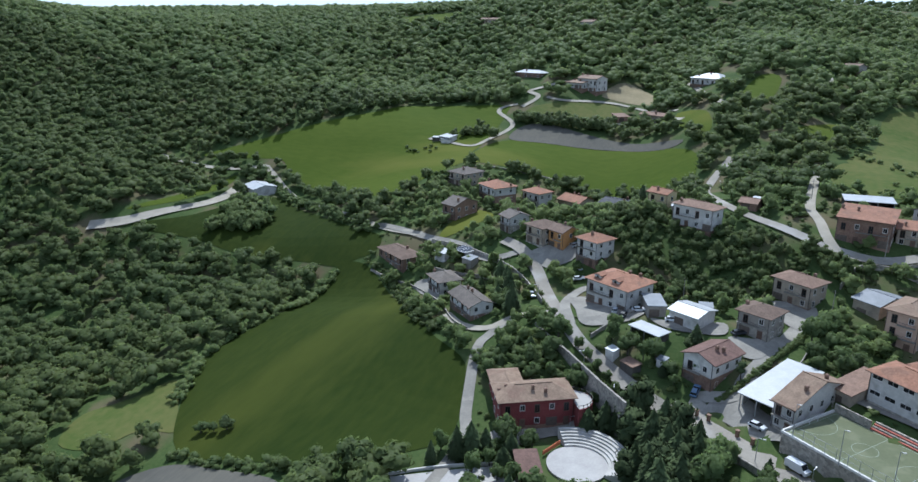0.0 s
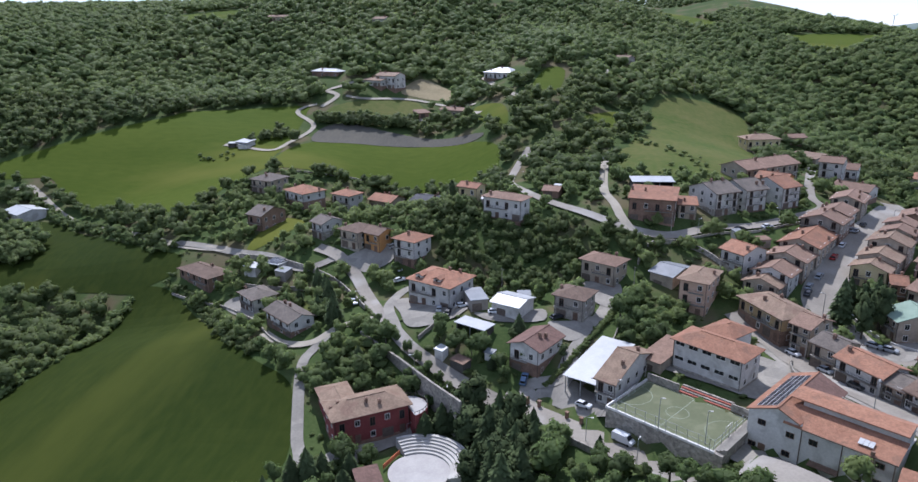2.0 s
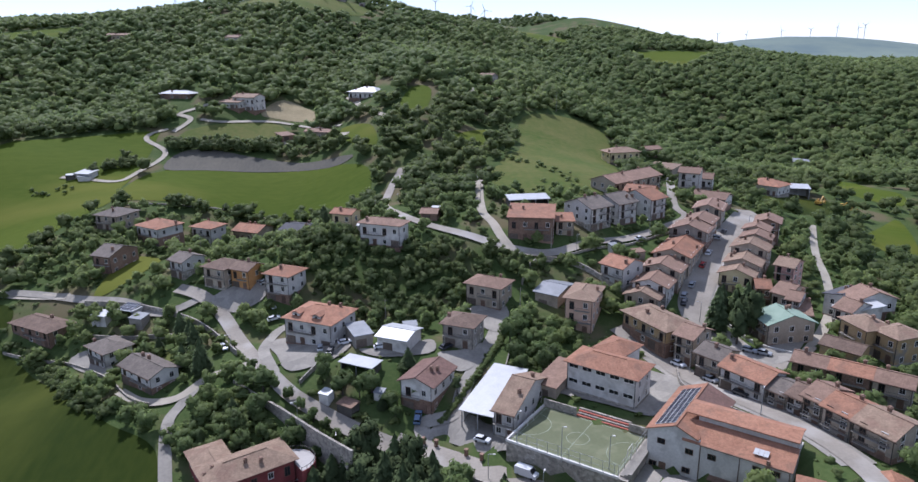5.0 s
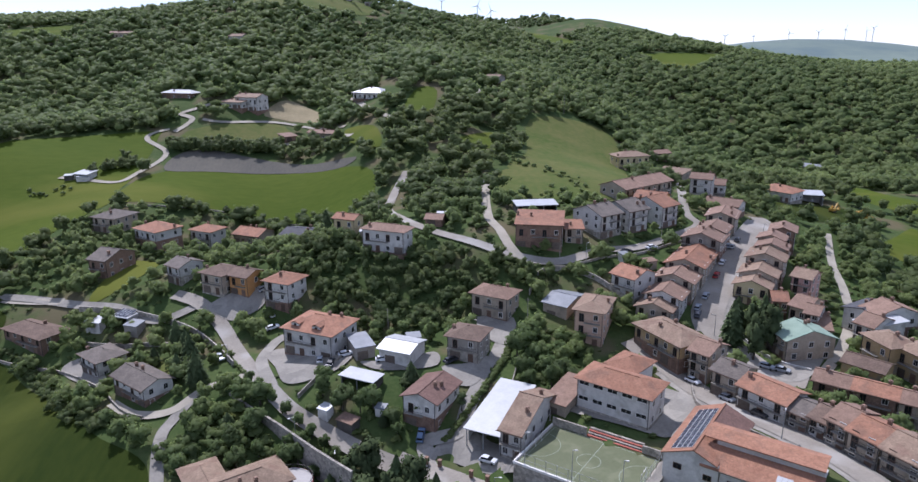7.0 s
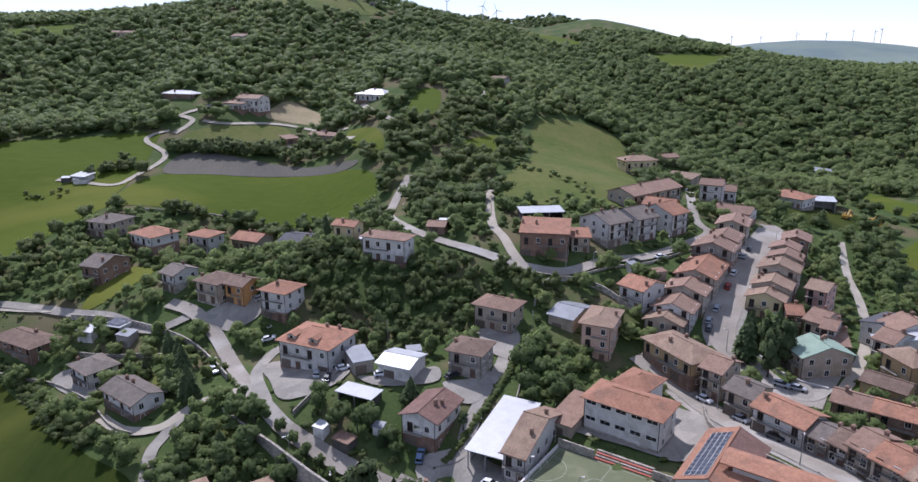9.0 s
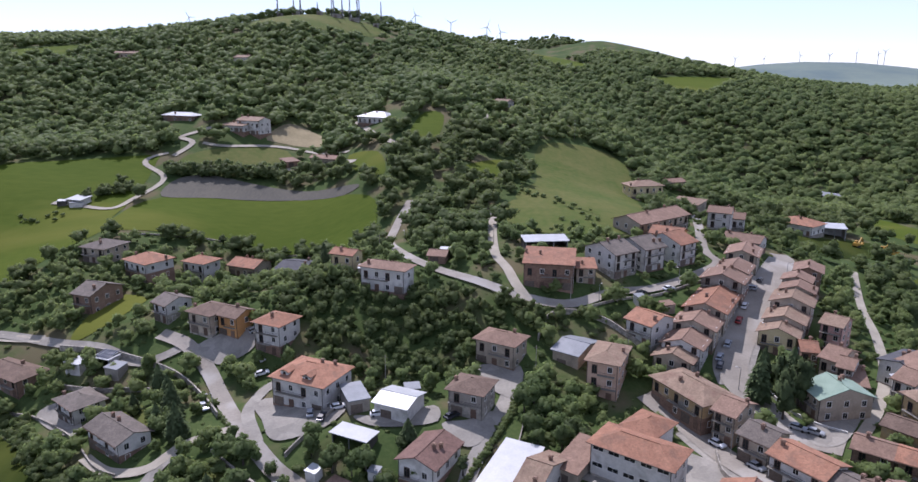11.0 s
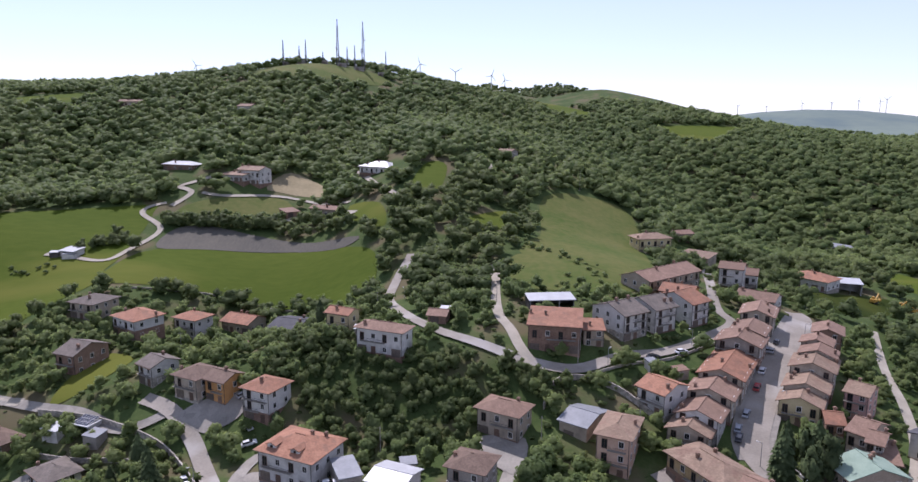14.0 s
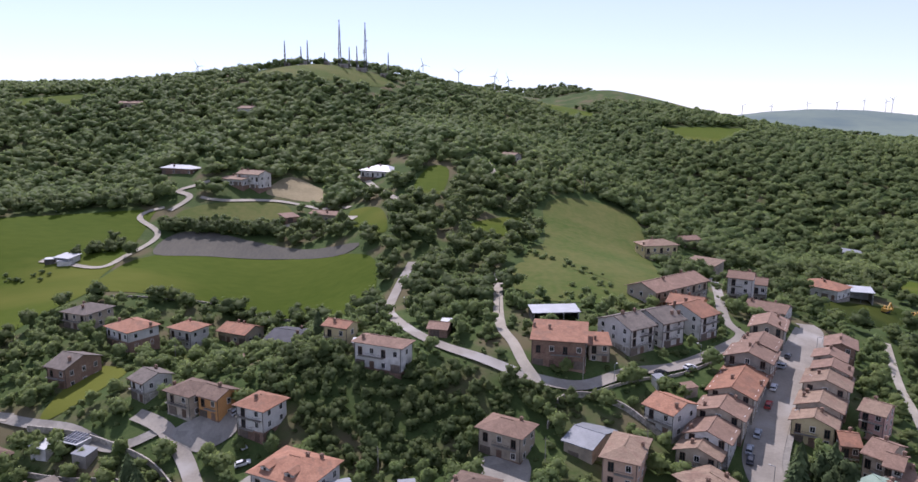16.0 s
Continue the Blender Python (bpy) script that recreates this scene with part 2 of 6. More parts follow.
def heights(x, y):
    x, y = np.atleast_1d(np.asarray(x, float)), np.atleast_1d(np.asarray(y, float))
    z = np.einsum("ni,ij,nj->n", spline_weights(RELIEF_Y, y), np.array(RELIEF), spline_weights(RELIEF_X, x))
    for a, b, sx, sy, h in RIDGES:
        z = z + h * np.exp(-((x - a) / sx) ** 2 - ((y - b) / sy) ** 2)
    z = z - np.maximum(y - 1000, 0) * 0.045
    for cx, cy, turn, hw, hd, level, soft in LEVELLED:
        a = radians(turn)
        u, v = (x - cx) * math.cos(a) + (y - cy) * math.sin(a), -(x - cx) * math.sin(a) + (y - cy) * math.cos(a)
        d = np.hypot(np.maximum(np.abs(u) - hw, 0), np.maximum(np.abs(v) - hd, 0))
        k = np.clip(1 - d / soft, 0, 1)
        k = k * k * (3 - 2 * k)
        z = z * (1 - k) + level * k
    return z


def ground(x, y):
    return float(heights([x], [y])[0])


# ---- mesh helpers ----
def mesh_from(name, verts, faces, mat, smooth=False):
    me = bpy.data.meshes.new(name)
    me.from_pydata([tuple(v) for v in verts], [], [tuple(f) for f in faces])
    me.materials.append(mat)
    if smooth:
        me.polygons.foreach_set("use_smooth", [True] * len(me.polygons))
    me.update()
    return me


def arrays_mesh(name, verts, tris, mats, index=None, tint=None, normals=None):
    me = bpy.data.meshes.new(name)
    me.vertices.add(len(verts))
    me.vertices.foreach_set("co", np.asarray(verts, np.float32).ravel())
    me.loops.add(len(tris) * 3)
    me.loops.foreach_set("vertex_index", np.asarray(tris, np.int32).ravel())
    me.polygons.add(len(tris))
    me.polygons.foreach_set("loop_start", np.arange(0, len(tris) * 3, 3, dtype=np.int32))
    for m in mats:
        me.materials.append(m)
    if index is not None:
        me.polygons.foreach_set("material_index", np.asarray(index, np.int32))
    if tint is not None:
        me.attributes.new("tint", "FLOAT", "POINT").data.foreach_set("value", np.asarray(tint, np.float32))
    me.update(calc_edges=True)
    me.validate()
    if normals is not None:
        me.shade_smooth()
        me.normals_split_custom_set_from_vertices(np.asarray(normals, np.float32))
    return me


def box_into(bm, x0, x1, y0, y1, z0, z1):
    vs = [bm.verts.new(p) for p in ((x0, y0, z0), (x1, y0, z0), (x1, y1, z0), (x0, y1, z0), (x0, y0, z1), (x1, y0, z1), (x1, y1, z1), (x0, y1, z1))]
    for f in ((3, 2, 1, 0), (4, 5, 6, 7), (0, 1, 5, 4), (1, 2, 6, 5), (2, 3, 7, 6), (3, 0, 4, 7)):
        bm.faces.new([vs[i] for i in f])


def boxes(name, rows, mat):
    bm = bmesh.new()
    for r in rows:
        box_into(bm, *r)
    me = bpy.data.meshes.new(name)
    bm.to_mesh(me)
    bm.free()
    me.materials.append(mat)
    return me


def part(name, me, parent, label="", at=(0, 0, 0), turn=0.0):
    ob = new(name, me)
    ob.parent = parent
    ob.matrix_basis = Matrix.Translation(at) @ Matrix.Rotation(turn, 4, "Z")
    if label:
        tagged(ob, label)
    return ob


def structure(ob):
    return tagged(ob, kind="structure")


# ---- ground ----
def steps(stops):
    out = []
    for a, b, n in stops:
        out += list(np.linspace(a, b, n, endpoint=False))
    return out + [stops[-1][1]]


gx = steps([(-4400, -1000, 14), (-1000, -420, 24), (-420, 280, 140), (280, 700, 24), (700, 4400, 20)])
gy = steps([(-600, 0, 20), (0, 460, 92), (460, 1000, 40), (1000, 4600, 50)])
mx, my = np.meshgrid(gx, gy)
gv = np.stack([mx.ravel(), my.ravel(), heights(mx.ravel(), my.ravel())], 1)
nx = len(gx)
gq = (np.arange(len(gy) - 1)[:, None] * nx + np.arange(nx - 1)[None, :]).ravel()
gt = np.concatenate([np.stack([gq, gq + 1, gq + nx + 1], 1), np.stack([gq, gq + nx + 1, gq + nx], 1)])
# land beyond 1850 m is split off to take the painted, glowing haze
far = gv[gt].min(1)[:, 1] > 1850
gme = arrays_mesh("ground", gv, gt[~far], [GRASS])
gme.polygons.foreach_set("use_smooth", [True] * len(gme.polygons))
structure(new("ground", gme))
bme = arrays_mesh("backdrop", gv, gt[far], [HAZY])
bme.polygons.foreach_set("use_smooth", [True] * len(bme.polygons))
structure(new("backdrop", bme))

KEEP_CLEAR, LANES = [], []
FOOTPRINTS = [(27.9, 97.2, radians(-35.5), 16.0, 11.5), (-31.5, 85.0, 0.0, 11.0, 11.0)]


def rounded(points, n=4):
    out, k = [], len(points)
    for i in range(k):
        p0, p1, p2, p3 = (np.array(points[(i + j) % k], float) for j in (-1, 0, 1, 2))
        for t in np.arange(n) / n:
            out.append(tuple(0.5 * (2 * p1 + (p2 - p0) * t + (2 * p0 - 5 * p1 + 4 * p2 - p3) * t * t + (3 * p1 - p0 - 3 * p2 + p3) * t ** 3)))
    return out


def patch(name, points, mat, lift=0.15, cell=6.0, soft=True):
    pts = rounded(points) if soft else points
    KEEP_CLEAR.append(np.array(pts))
    bm = bmesh.new()
    bm.faces.new([bm.verts.new((x, y, 0)) for x, y in pts])
    bmesh.ops.triangulate(bm, faces=bm.faces[:])
    xs, ys = [p[0] for p in pts], [p[1] for p in pts]
    for axis, lo, hi in ((0, min(xs), max(xs)), (1, min(ys), max(ys))):
        for c in np.arange(math.ceil(lo / cell) * cell, hi, cell):
            co, no = [0, 0, 0], [0, 0, 0]
            co[axis], no[axis] = c, 1
            bmesh.ops.bisect_plane(bm, geom=bm.verts[:] + bm.edges[:] + bm.faces[:], plane_co=co, plane_no=no)
    vs = bm.verts[:]
    for v, z in zip(vs, heights([v.co.x for v in vs], [v.co.y for v in vs])):
        v.co.z = z + lift
    bmesh.ops.recalc_face_normals(bm, faces=bm.faces[:])
    me = bpy.data.meshes.new(name)
    bm.to_mesh(me)
    bm.free()
    me.materials.append(mat)
    ob = structure(new(name, me))
    if me.polygons and sum(p.normal.z * p.area for p in me.polygons) < 0:
        me.flip_normals()
    return ob


def line(points, n=6):
    out, k = [], len(points)
    for i in range(k - 1):
        p0, p1, p2, p3 = (np.array(points[min(max(i + j, 0), k - 1)], float) for j in (-1, 0, 1, 2))
        for t in np.arange(n) / n:
            out.append(0.5 * (2 * p1 + (p2 - p0) * t + (2 * p0 - 5 * p1 + 4 * p2 - p3) * t * t + (3 * p1 - p0 - 3 * p2 + p3) * t ** 3))
    return np.array(out + [np.array(points[-1], float)])


def along(points, width, n=6):
    c = line(points, n)
    d = np.gradient(c, axis=0)
    d /= np.linalg.norm(d, axis=1)[:, None] + 1e-9
    return c, np.stack([-d[:, 1], d[:, 0]], 1) * width / 2


def road(name, width, points, mat=None, lift=0.3):
    c, s = along(points, width)
    LANES.append((c, width / 2 + 0.6))
    verts, faces, k = [], [], 5
    for p, o in zip(c, s):
        q = np.array([p + o * f for f in (1, 0.5, 0, -0.5, -1)])
        z = heights(q[:, 0], q[:, 1])
        z = 0.5 * z + 0.5 * z.mean()
        z = np.maximum(z, heights(q[:, 0], q[:, 1]))
        verts += [(a, b, e + lift) for (a, b), e in zip(q, z)]
    for i in range(len(c) - 1):
        for j in range(k - 1):
            a = i * k + j
            faces.append((a, a + k, a + k + 1, a + 1))
    return structure(new(name, mesh_from(name, verts, faces, mat or ASPHALT, True)))


patch("field", [(-170, 180), (-168, 136), (-172, 103), (-155, 76), (-136, 57), (-114, 56), (-87, 60), (-69, 74), (-65, 85), (-72, 107), (-78, 116), (-96, 128), (-129, 160), (-150, 178), (-164, 183)], CROP)
patch("field", [(-306, 184), (-282, 204), (-265, 246), (-227, 230), (-180, 206), (-158, 197), (-155, 188), (-164, 183), (-170, 180), (-199, 184), (-237, 186), (-266, 188)], CROP, 0.2)
patch("field", [(-278, 279), (-294, 287), (-350, 279), (-306, 314), (-255, 346), (-238, 364), (-174, 376), (-166, 367), (-162, 334), (-160, 313), (-160, 299), (-157, 282), (-168, 262), (-180, 240), (-229, 258), (-259, 268)], CROP_PALE)
patch("field", [(-319, 192), (-310, 218), (-308, 264), (-300, 247), (-303, 212)], CROP_PALE)
patch("field", [(-157, 284), (-159, 297), (-147, 326), (-82, 331), (-50, 317), (-36, 297), (-38, 262), (-62, 278), (-104, 291), (-141, 284)], CROP_PALE, 0.2)
patch("ploughed_field", [(-148, 327), (-147, 351), (-120, 354), (-53, 328), (-54, 320), (-82, 331), (-120, 331)], SOIL, 0.3)
patch("meadow", [(50, 387), (86, 415), (106, 407), (96, 337), (83, 276), (72, 251), (51, 273), (28, 283), (33, 304), (41, 322)], MEADOW)
patch("meadow", [(26, 283), (50, 272), (69, 250), (64, 241), (49, 238), (26, 242), (21, 258)], MEADOW, 0.2)
patch("clearing", [(-25, 369), (-17, 399), (-6, 395), (-10, 356), (-21, 352)], CROP_PALE)
patch("clearing", [(3, 322), (31, 350), (25, 322), (10, 309)], CROP_PALE)
patch("clearing", [(-59, 370), (-41, 354), (-35, 324), (-52, 342)], CROP_PALE)
patch("bare_field", [(-114, 405), (-105, 431), (-85, 421), (-76, 401), (-103, 402)], STRAW)
patch("orchard_meadow", [(-152, 376), (-105, 395), (-91, 375), (-95, 361), (-140, 357)], MEADOW)
patch("field", [(269, 444), (255, 361), (263, 339), (246, 313), (230, 332), (237, 367)], CROP_PALE)
patch("field", [(161, 307), (201, 315), (208, 310), (191, 286), (156, 270)], CROP)
patch("field", [(186, 250), (209, 273), (228, 287), (208, 242), (191, 240)], CROP_PALE)
patch("hill_meadow", [(-190, 705), (-150, 740), (-90, 750), (-70, 709), (-140, 665), (-190, 651)], MEADOW, 0.3, 12)
patch("hill_meadow", [(81, 921), (121, 932), (161, 810), (152, 783), (108, 827)], CROP_PALE, 0.3, 12)
patch("hill_meadow", [(200, 725), (276, 763), (321, 775), (244, 669), (212, 700)], CROP_PALE, 0.3, 12)
patch("hill_meadow", [(-410, 640), (-350, 660), (-324, 625), (-361, 600)], CROP_PALE, 0.3, 12)
patch("hill_meadow", [(-1010, 715), (-1010, 790), (-800, 800), (-640, 800), (-640, 750), (-820, 725)], CROP_PALE, 0.4, 12)
patch("rough_grass", [(-179, 51), (-187, 65), (-177, 76), (-170, 88), (-153, 73), (-144, 64), (-157, 62), (-164, 52)], MEADOW)
patch("ploughed_field", [(-144, 40), (-134, 51), (-118, 52), (-92, 49), (-90, 30), (-130, 25)], SOIL)
patch("lawn", [(-127, 197), (-124, 223), (-111, 219), (-114, 203), (-122, 194)], CROP_PALE, 0.2)
for outline in ([(-34, 128), (-22, 134), (-12, 128), (-14, 118), (-24, 116)], [(-100, 165), (-86, 158), (-78, 148), (-86, 150), (-98, 158)], [(-70, 127), (-60, 131), (-52, 122), (-60, 116)],
                [(-105, 240), (-92, 246), (-72, 246), (-62, 230), (-84, 228)], [(-50, 230), (-36, 232), (-28, 206), (-44, 200)], [(20, 152), (30, 158), (34, 150), (26, 142)], [(118, 196), (128, 206), (136, 200), (124, 184)]):
    patch("garden", outline, GRASS if outline[0][0] > -60 else MEADOW, 0.12)
    KEEP_CLEAR.pop()
for outline in ([(25, 117), (29, 125), (50, 128), (60, 116), (57, 106), (50.5, 100.5), (37, 109)],
                [(-6, 110), (0, 114), (6, 112), (15, 106), (20, 101), (17, 96.5), (10.5, 98.5), (-1, 106)],
                [(87, 136), (104, 146), (103, 140), (91, 127), (84, 127)],
                [(-54, 150), (-50, 154), (-30, 146), (-31, 137), (-40, 133), (-46, 134), (-50, 142)],
                [(-124, 168), (-117, 170), (-104, 156), (-103, 150), (-113, 157)],
                [(-26, 139), (-16, 138), (-6, 143), (-5, 136), (-14, 134), (-22, 135)],
                [(4, 163), (18, 162), (15, 148), (9, 152)],
                [(-4, 135), (3, 137), (9, 141), (6, 130), (1, 128)],
                [(-80, 180), (-65, 185), (-61, 177), (-68, 172), (-73, 173)],
                [(-56, 89), (-45, 98), (-35, 104), (-33, 98), (-41, 94), (-50, 84)]):
    patch("yard", outline, CONCRETE, 0.4, 2.5)
patch("yard", [(40.6, 90.4), (65.4, 71.7), (60.8, 65.6), (48.0, 74.6), (35.9, 84.2)], CONCRETE, 0.6, 2.0, soft=False)
road("pavement", 11.2, [(130, 243), (110, 213), (93, 187), (82.5, 170), (78, 161), (77, 154)], CONCRETE, 0.16)
road("pavement", 8.4, [(57.5, 136), (61, 123), (65.5, 110), (71, 99), (76.5, 87), (79, 75)], CONCRETE, 0.16)
road("road", 8, [(131, 251), (130, 243), (110, 213), (93, 187), (82.5, 170), (78, 161), (77, 154), (80, 143), (83, 131), (90, 125)])
road("road", 5.5, [(50, 150), (57.5, 136), (61, 123), (65.5, 110), (71, 99), (76.5, 87), (79, 75), (78, 62), (74, 40)])
road("road", 4.0, [(-20, 291), (-25, 269), (-26, 247), (-18, 219), (-7, 203), (9, 194), (22, 188), (36, 186), (51, 193), (66, 198), (84, 212), (97, 226), (96, 239), (107, 276), (129, 346), (126, 366)])
road("lane", 3.5, [(16, 271), (14, 235), (14, 215), (17, 204), (19, 195), (22, 188)], GRAVEL)
road("road", 4.4, [(-94, 188), (-83, 181), (-73, 170), (-65, 157), (-55, 140), (-45, 127), (-38, 121), (-27, 114), (-14, 107)])
road("road", 7, [(-15, 107.5), (-4, 101), (9.5, 92.3), (20, 84.6), (31, 76.6), (42, 68), (52, 55)], None, 0.6)
road("lane", 3.4, [(-49, 133), (-55, 147), (-54, 158), (-51, 162)], CONCRETE, 0.34)
road("lane", 3, [(-58, 140), (-68, 137), (-75, 130), (-85, 131), (-94, 138)], GRAVEL, 0.34)
road("lane", 3.2, [(-70, 134), (-73, 127), (-74, 119), (-66, 95), (-61, 83), (-60, 60)], CONCRETE)
road("lane", 4, [(16, 158), (10, 138), (3, 122), (0, 114), (-8, 112), (-5, 105)], CONCRETE)
road("road", 3.6, [(-164, 206), (-149, 201), (-131, 194), (-114, 188), (-96, 178), (-83, 181)], CONCRETE)
road("track", 3, [(-198, 318), (-187, 316), (-166, 310), (-160, 324), (-155, 349), (-171, 365), (-171, 373), (-163, 378)], GRAVEL, 0.35)
road("lane", 3.4, [(-159, 375), (-153, 389), (-162, 396), (-153, 402), (-141, 410)], GRAVEL)
road("lane", 3, [(-147, 389), (-133, 388), (-100, 397), (-72, 385), (-60, 376)], GRAVEL)
road("lane", 4, [(-96, 367), (-75, 374), (-54, 355)], GRAVEL)
road("lane", 3.2, [(-75, 450), (-61, 426), (-45, 382), (-30, 353)], GRAVEL)
road("lane", 3.5, [(12, 425), (18, 419), (21, 398)], GRAVEL)
road("lane", 4, [(67, 445), (91, 531)], GRAVEL)
road("lane", 3, [(165, 254), (145, 214), (134, 186), (124, 165), (108, 142), (95, 128)], GRAVEL)
road("lane", 4, [(-393, 271), (-357, 268), (-322, 269), (-295, 279)], GRAVEL)
road("lane", 3.6, [(-295, 279), (-282, 271), (-253, 252), (-218, 234), (-167, 206), (-137, 197)], GRAVEL)
road("lane", 8, [(-327, 174), (-306, 190), (-287, 222), (-293, 253)], GRAVEL)


# ---- houses ----
def pane_mesh(w, h):
    return boxes("pane", [(-w / 2, w / 2, -0.02, 0.02, 0, h)], GLASS)


def frame_mesh(w, h, mat):
    e = 0.12
    return boxes("window", [(-w / 2 - e, -w / 2, -0.07, 0.06, -e, h + e), (w / 2, w / 2 + e, -0.07, 0.06, -e, h + e),
                            (-w / 2, w / 2, -0.07, 0.06, h, h + e), (-w / 2, w / 2, -0.12, 0.06, -e, 0), (-0.03, 0.03, -0.04, 0.04, 0, h)], mat)


WINDOW, PANE = frame_mesh(1.15, 1.5, TRIM), pane_mesh(1.15, 1.5)
TALL_WINDOW, TALL_PANE = frame_mesh(1.25, 2.3, SHUTTER), pane_mesh(1.25, 2.3)
WIDE_WINDOW, WIDE_PANE = frame_mesh(2.4, 1.0, TRIM), pane_mesh(2.4, 1.0)
DOOR = boxes("door", [(-0.6, 0.6, -0.06, 0.05, 0, 2.3), (-0.75, -0.6, -0.09, 0.05, 0, 2.45), (0.6, 0.75, -0.09, 0.05, 0, 2.45), (-0.6, 0.6, -0.09, 0.05, 2.3, 2.45)], SHUTTER)
GARAGE = boxes("garage_door", [(-1.5, 1.5, -0.06, 0.05, 0, 2.5)] + [(-1.5, 1.5, -0.09, -0.06, z, z + 0.06) for z in (0.5, 1.0, 1.5, 2.0)], GATE)
CHIMNEY = boxes("chimney", [(-0.35, 0.35, -0.35, 0.35, -1.2, 1.0), (-0.5, 0.5, -0.5, 0.5, 1.0, 1.15), (-0.3, 0.3, -0.3, 0.3, 1.15, 1.35)], WALLS["brick"])
RNG = random.Random(5)


def balcony_mesh(w):
    bars = [(-w / 2, w / 2, -0.92, -0.87, 0.95, 1.0), (-w / 2, -w / 2 + 0.05, -0.92, 0, 0.95, 1.0), (w / 2 - 0.05, w / 2, -0.92, 0, 0.95, 1.0)]
    k = max(6, int(w / 0.35))
    bars += [(-w / 2 + w * i / k - 0.015, -w / 2 + w * i / k + 0.015, -0.91, -0.88, 0, 0.95) for i in range(k + 1)]
    return boxes("balcony", [(-w / 2, w / 2, -0.95, 0, -0.14, 0)], CONCRETE), boxes("railing", bars, IRON)


def slab_roof(section, y0, y1, thick, axis):
    """A roof whose cross-section is a broken line (x, z), pulled from y0 to y1; axis 'y' keeps the ridge along y."""
    top, k = section, len(section)
    verts = [(x, y, z) for y in (y0, y1) for x, z in top] + [(x, y, z - thick) for y in (y0, y1) for x, z in top]
    f = []
    for i in range(k - 1):
        f += [(i, i + 1, k + i + 1, k + i), (2 * k + i + 1, 2 * k + i, 3 * k + i, 3 * k + i + 1)]
        f += [(i + 1, i, 2 * k + i, 2 * k + i + 1), (k + i, k + i + 1, 3 * k + i + 1, 3 * k + i)]
    f += [(0, k, 3 * k, 2 * k), (2 * k - 1, k - 1, 3 * k - 1, 4 * k - 1)]
    if axis == "x":
        verts = [(y, x, z) for x, y, z in verts]
        f = [tuple(reversed(q)) for q in f]
    return verts, f


ROOF_WORDS = {"terracotta": "terracotta tiled", "rose": "faded pink tiled", "tan": "weathered tan tiled", "brown": "brown tiled", "brownred": "dark red-brown tiled",
              "slate": "grey-brown tiled", "dark": "dark grey", "white": "white metal", "grey": "grey sheet", "green": "pale green"}
WALL_WORDS = {"white": "white plastered", "beige": "beige plastered", "grey": "grey plastered", "yellow": "yellow plastered", "ochre": "ochre plastered", "orange": "orange plastered",
              "peach": "peach-coloured", "rosewall": "rose plastered", "brick": "bare brick", "burgundy": "burgundy plastered", "dark": "dark boarded"}


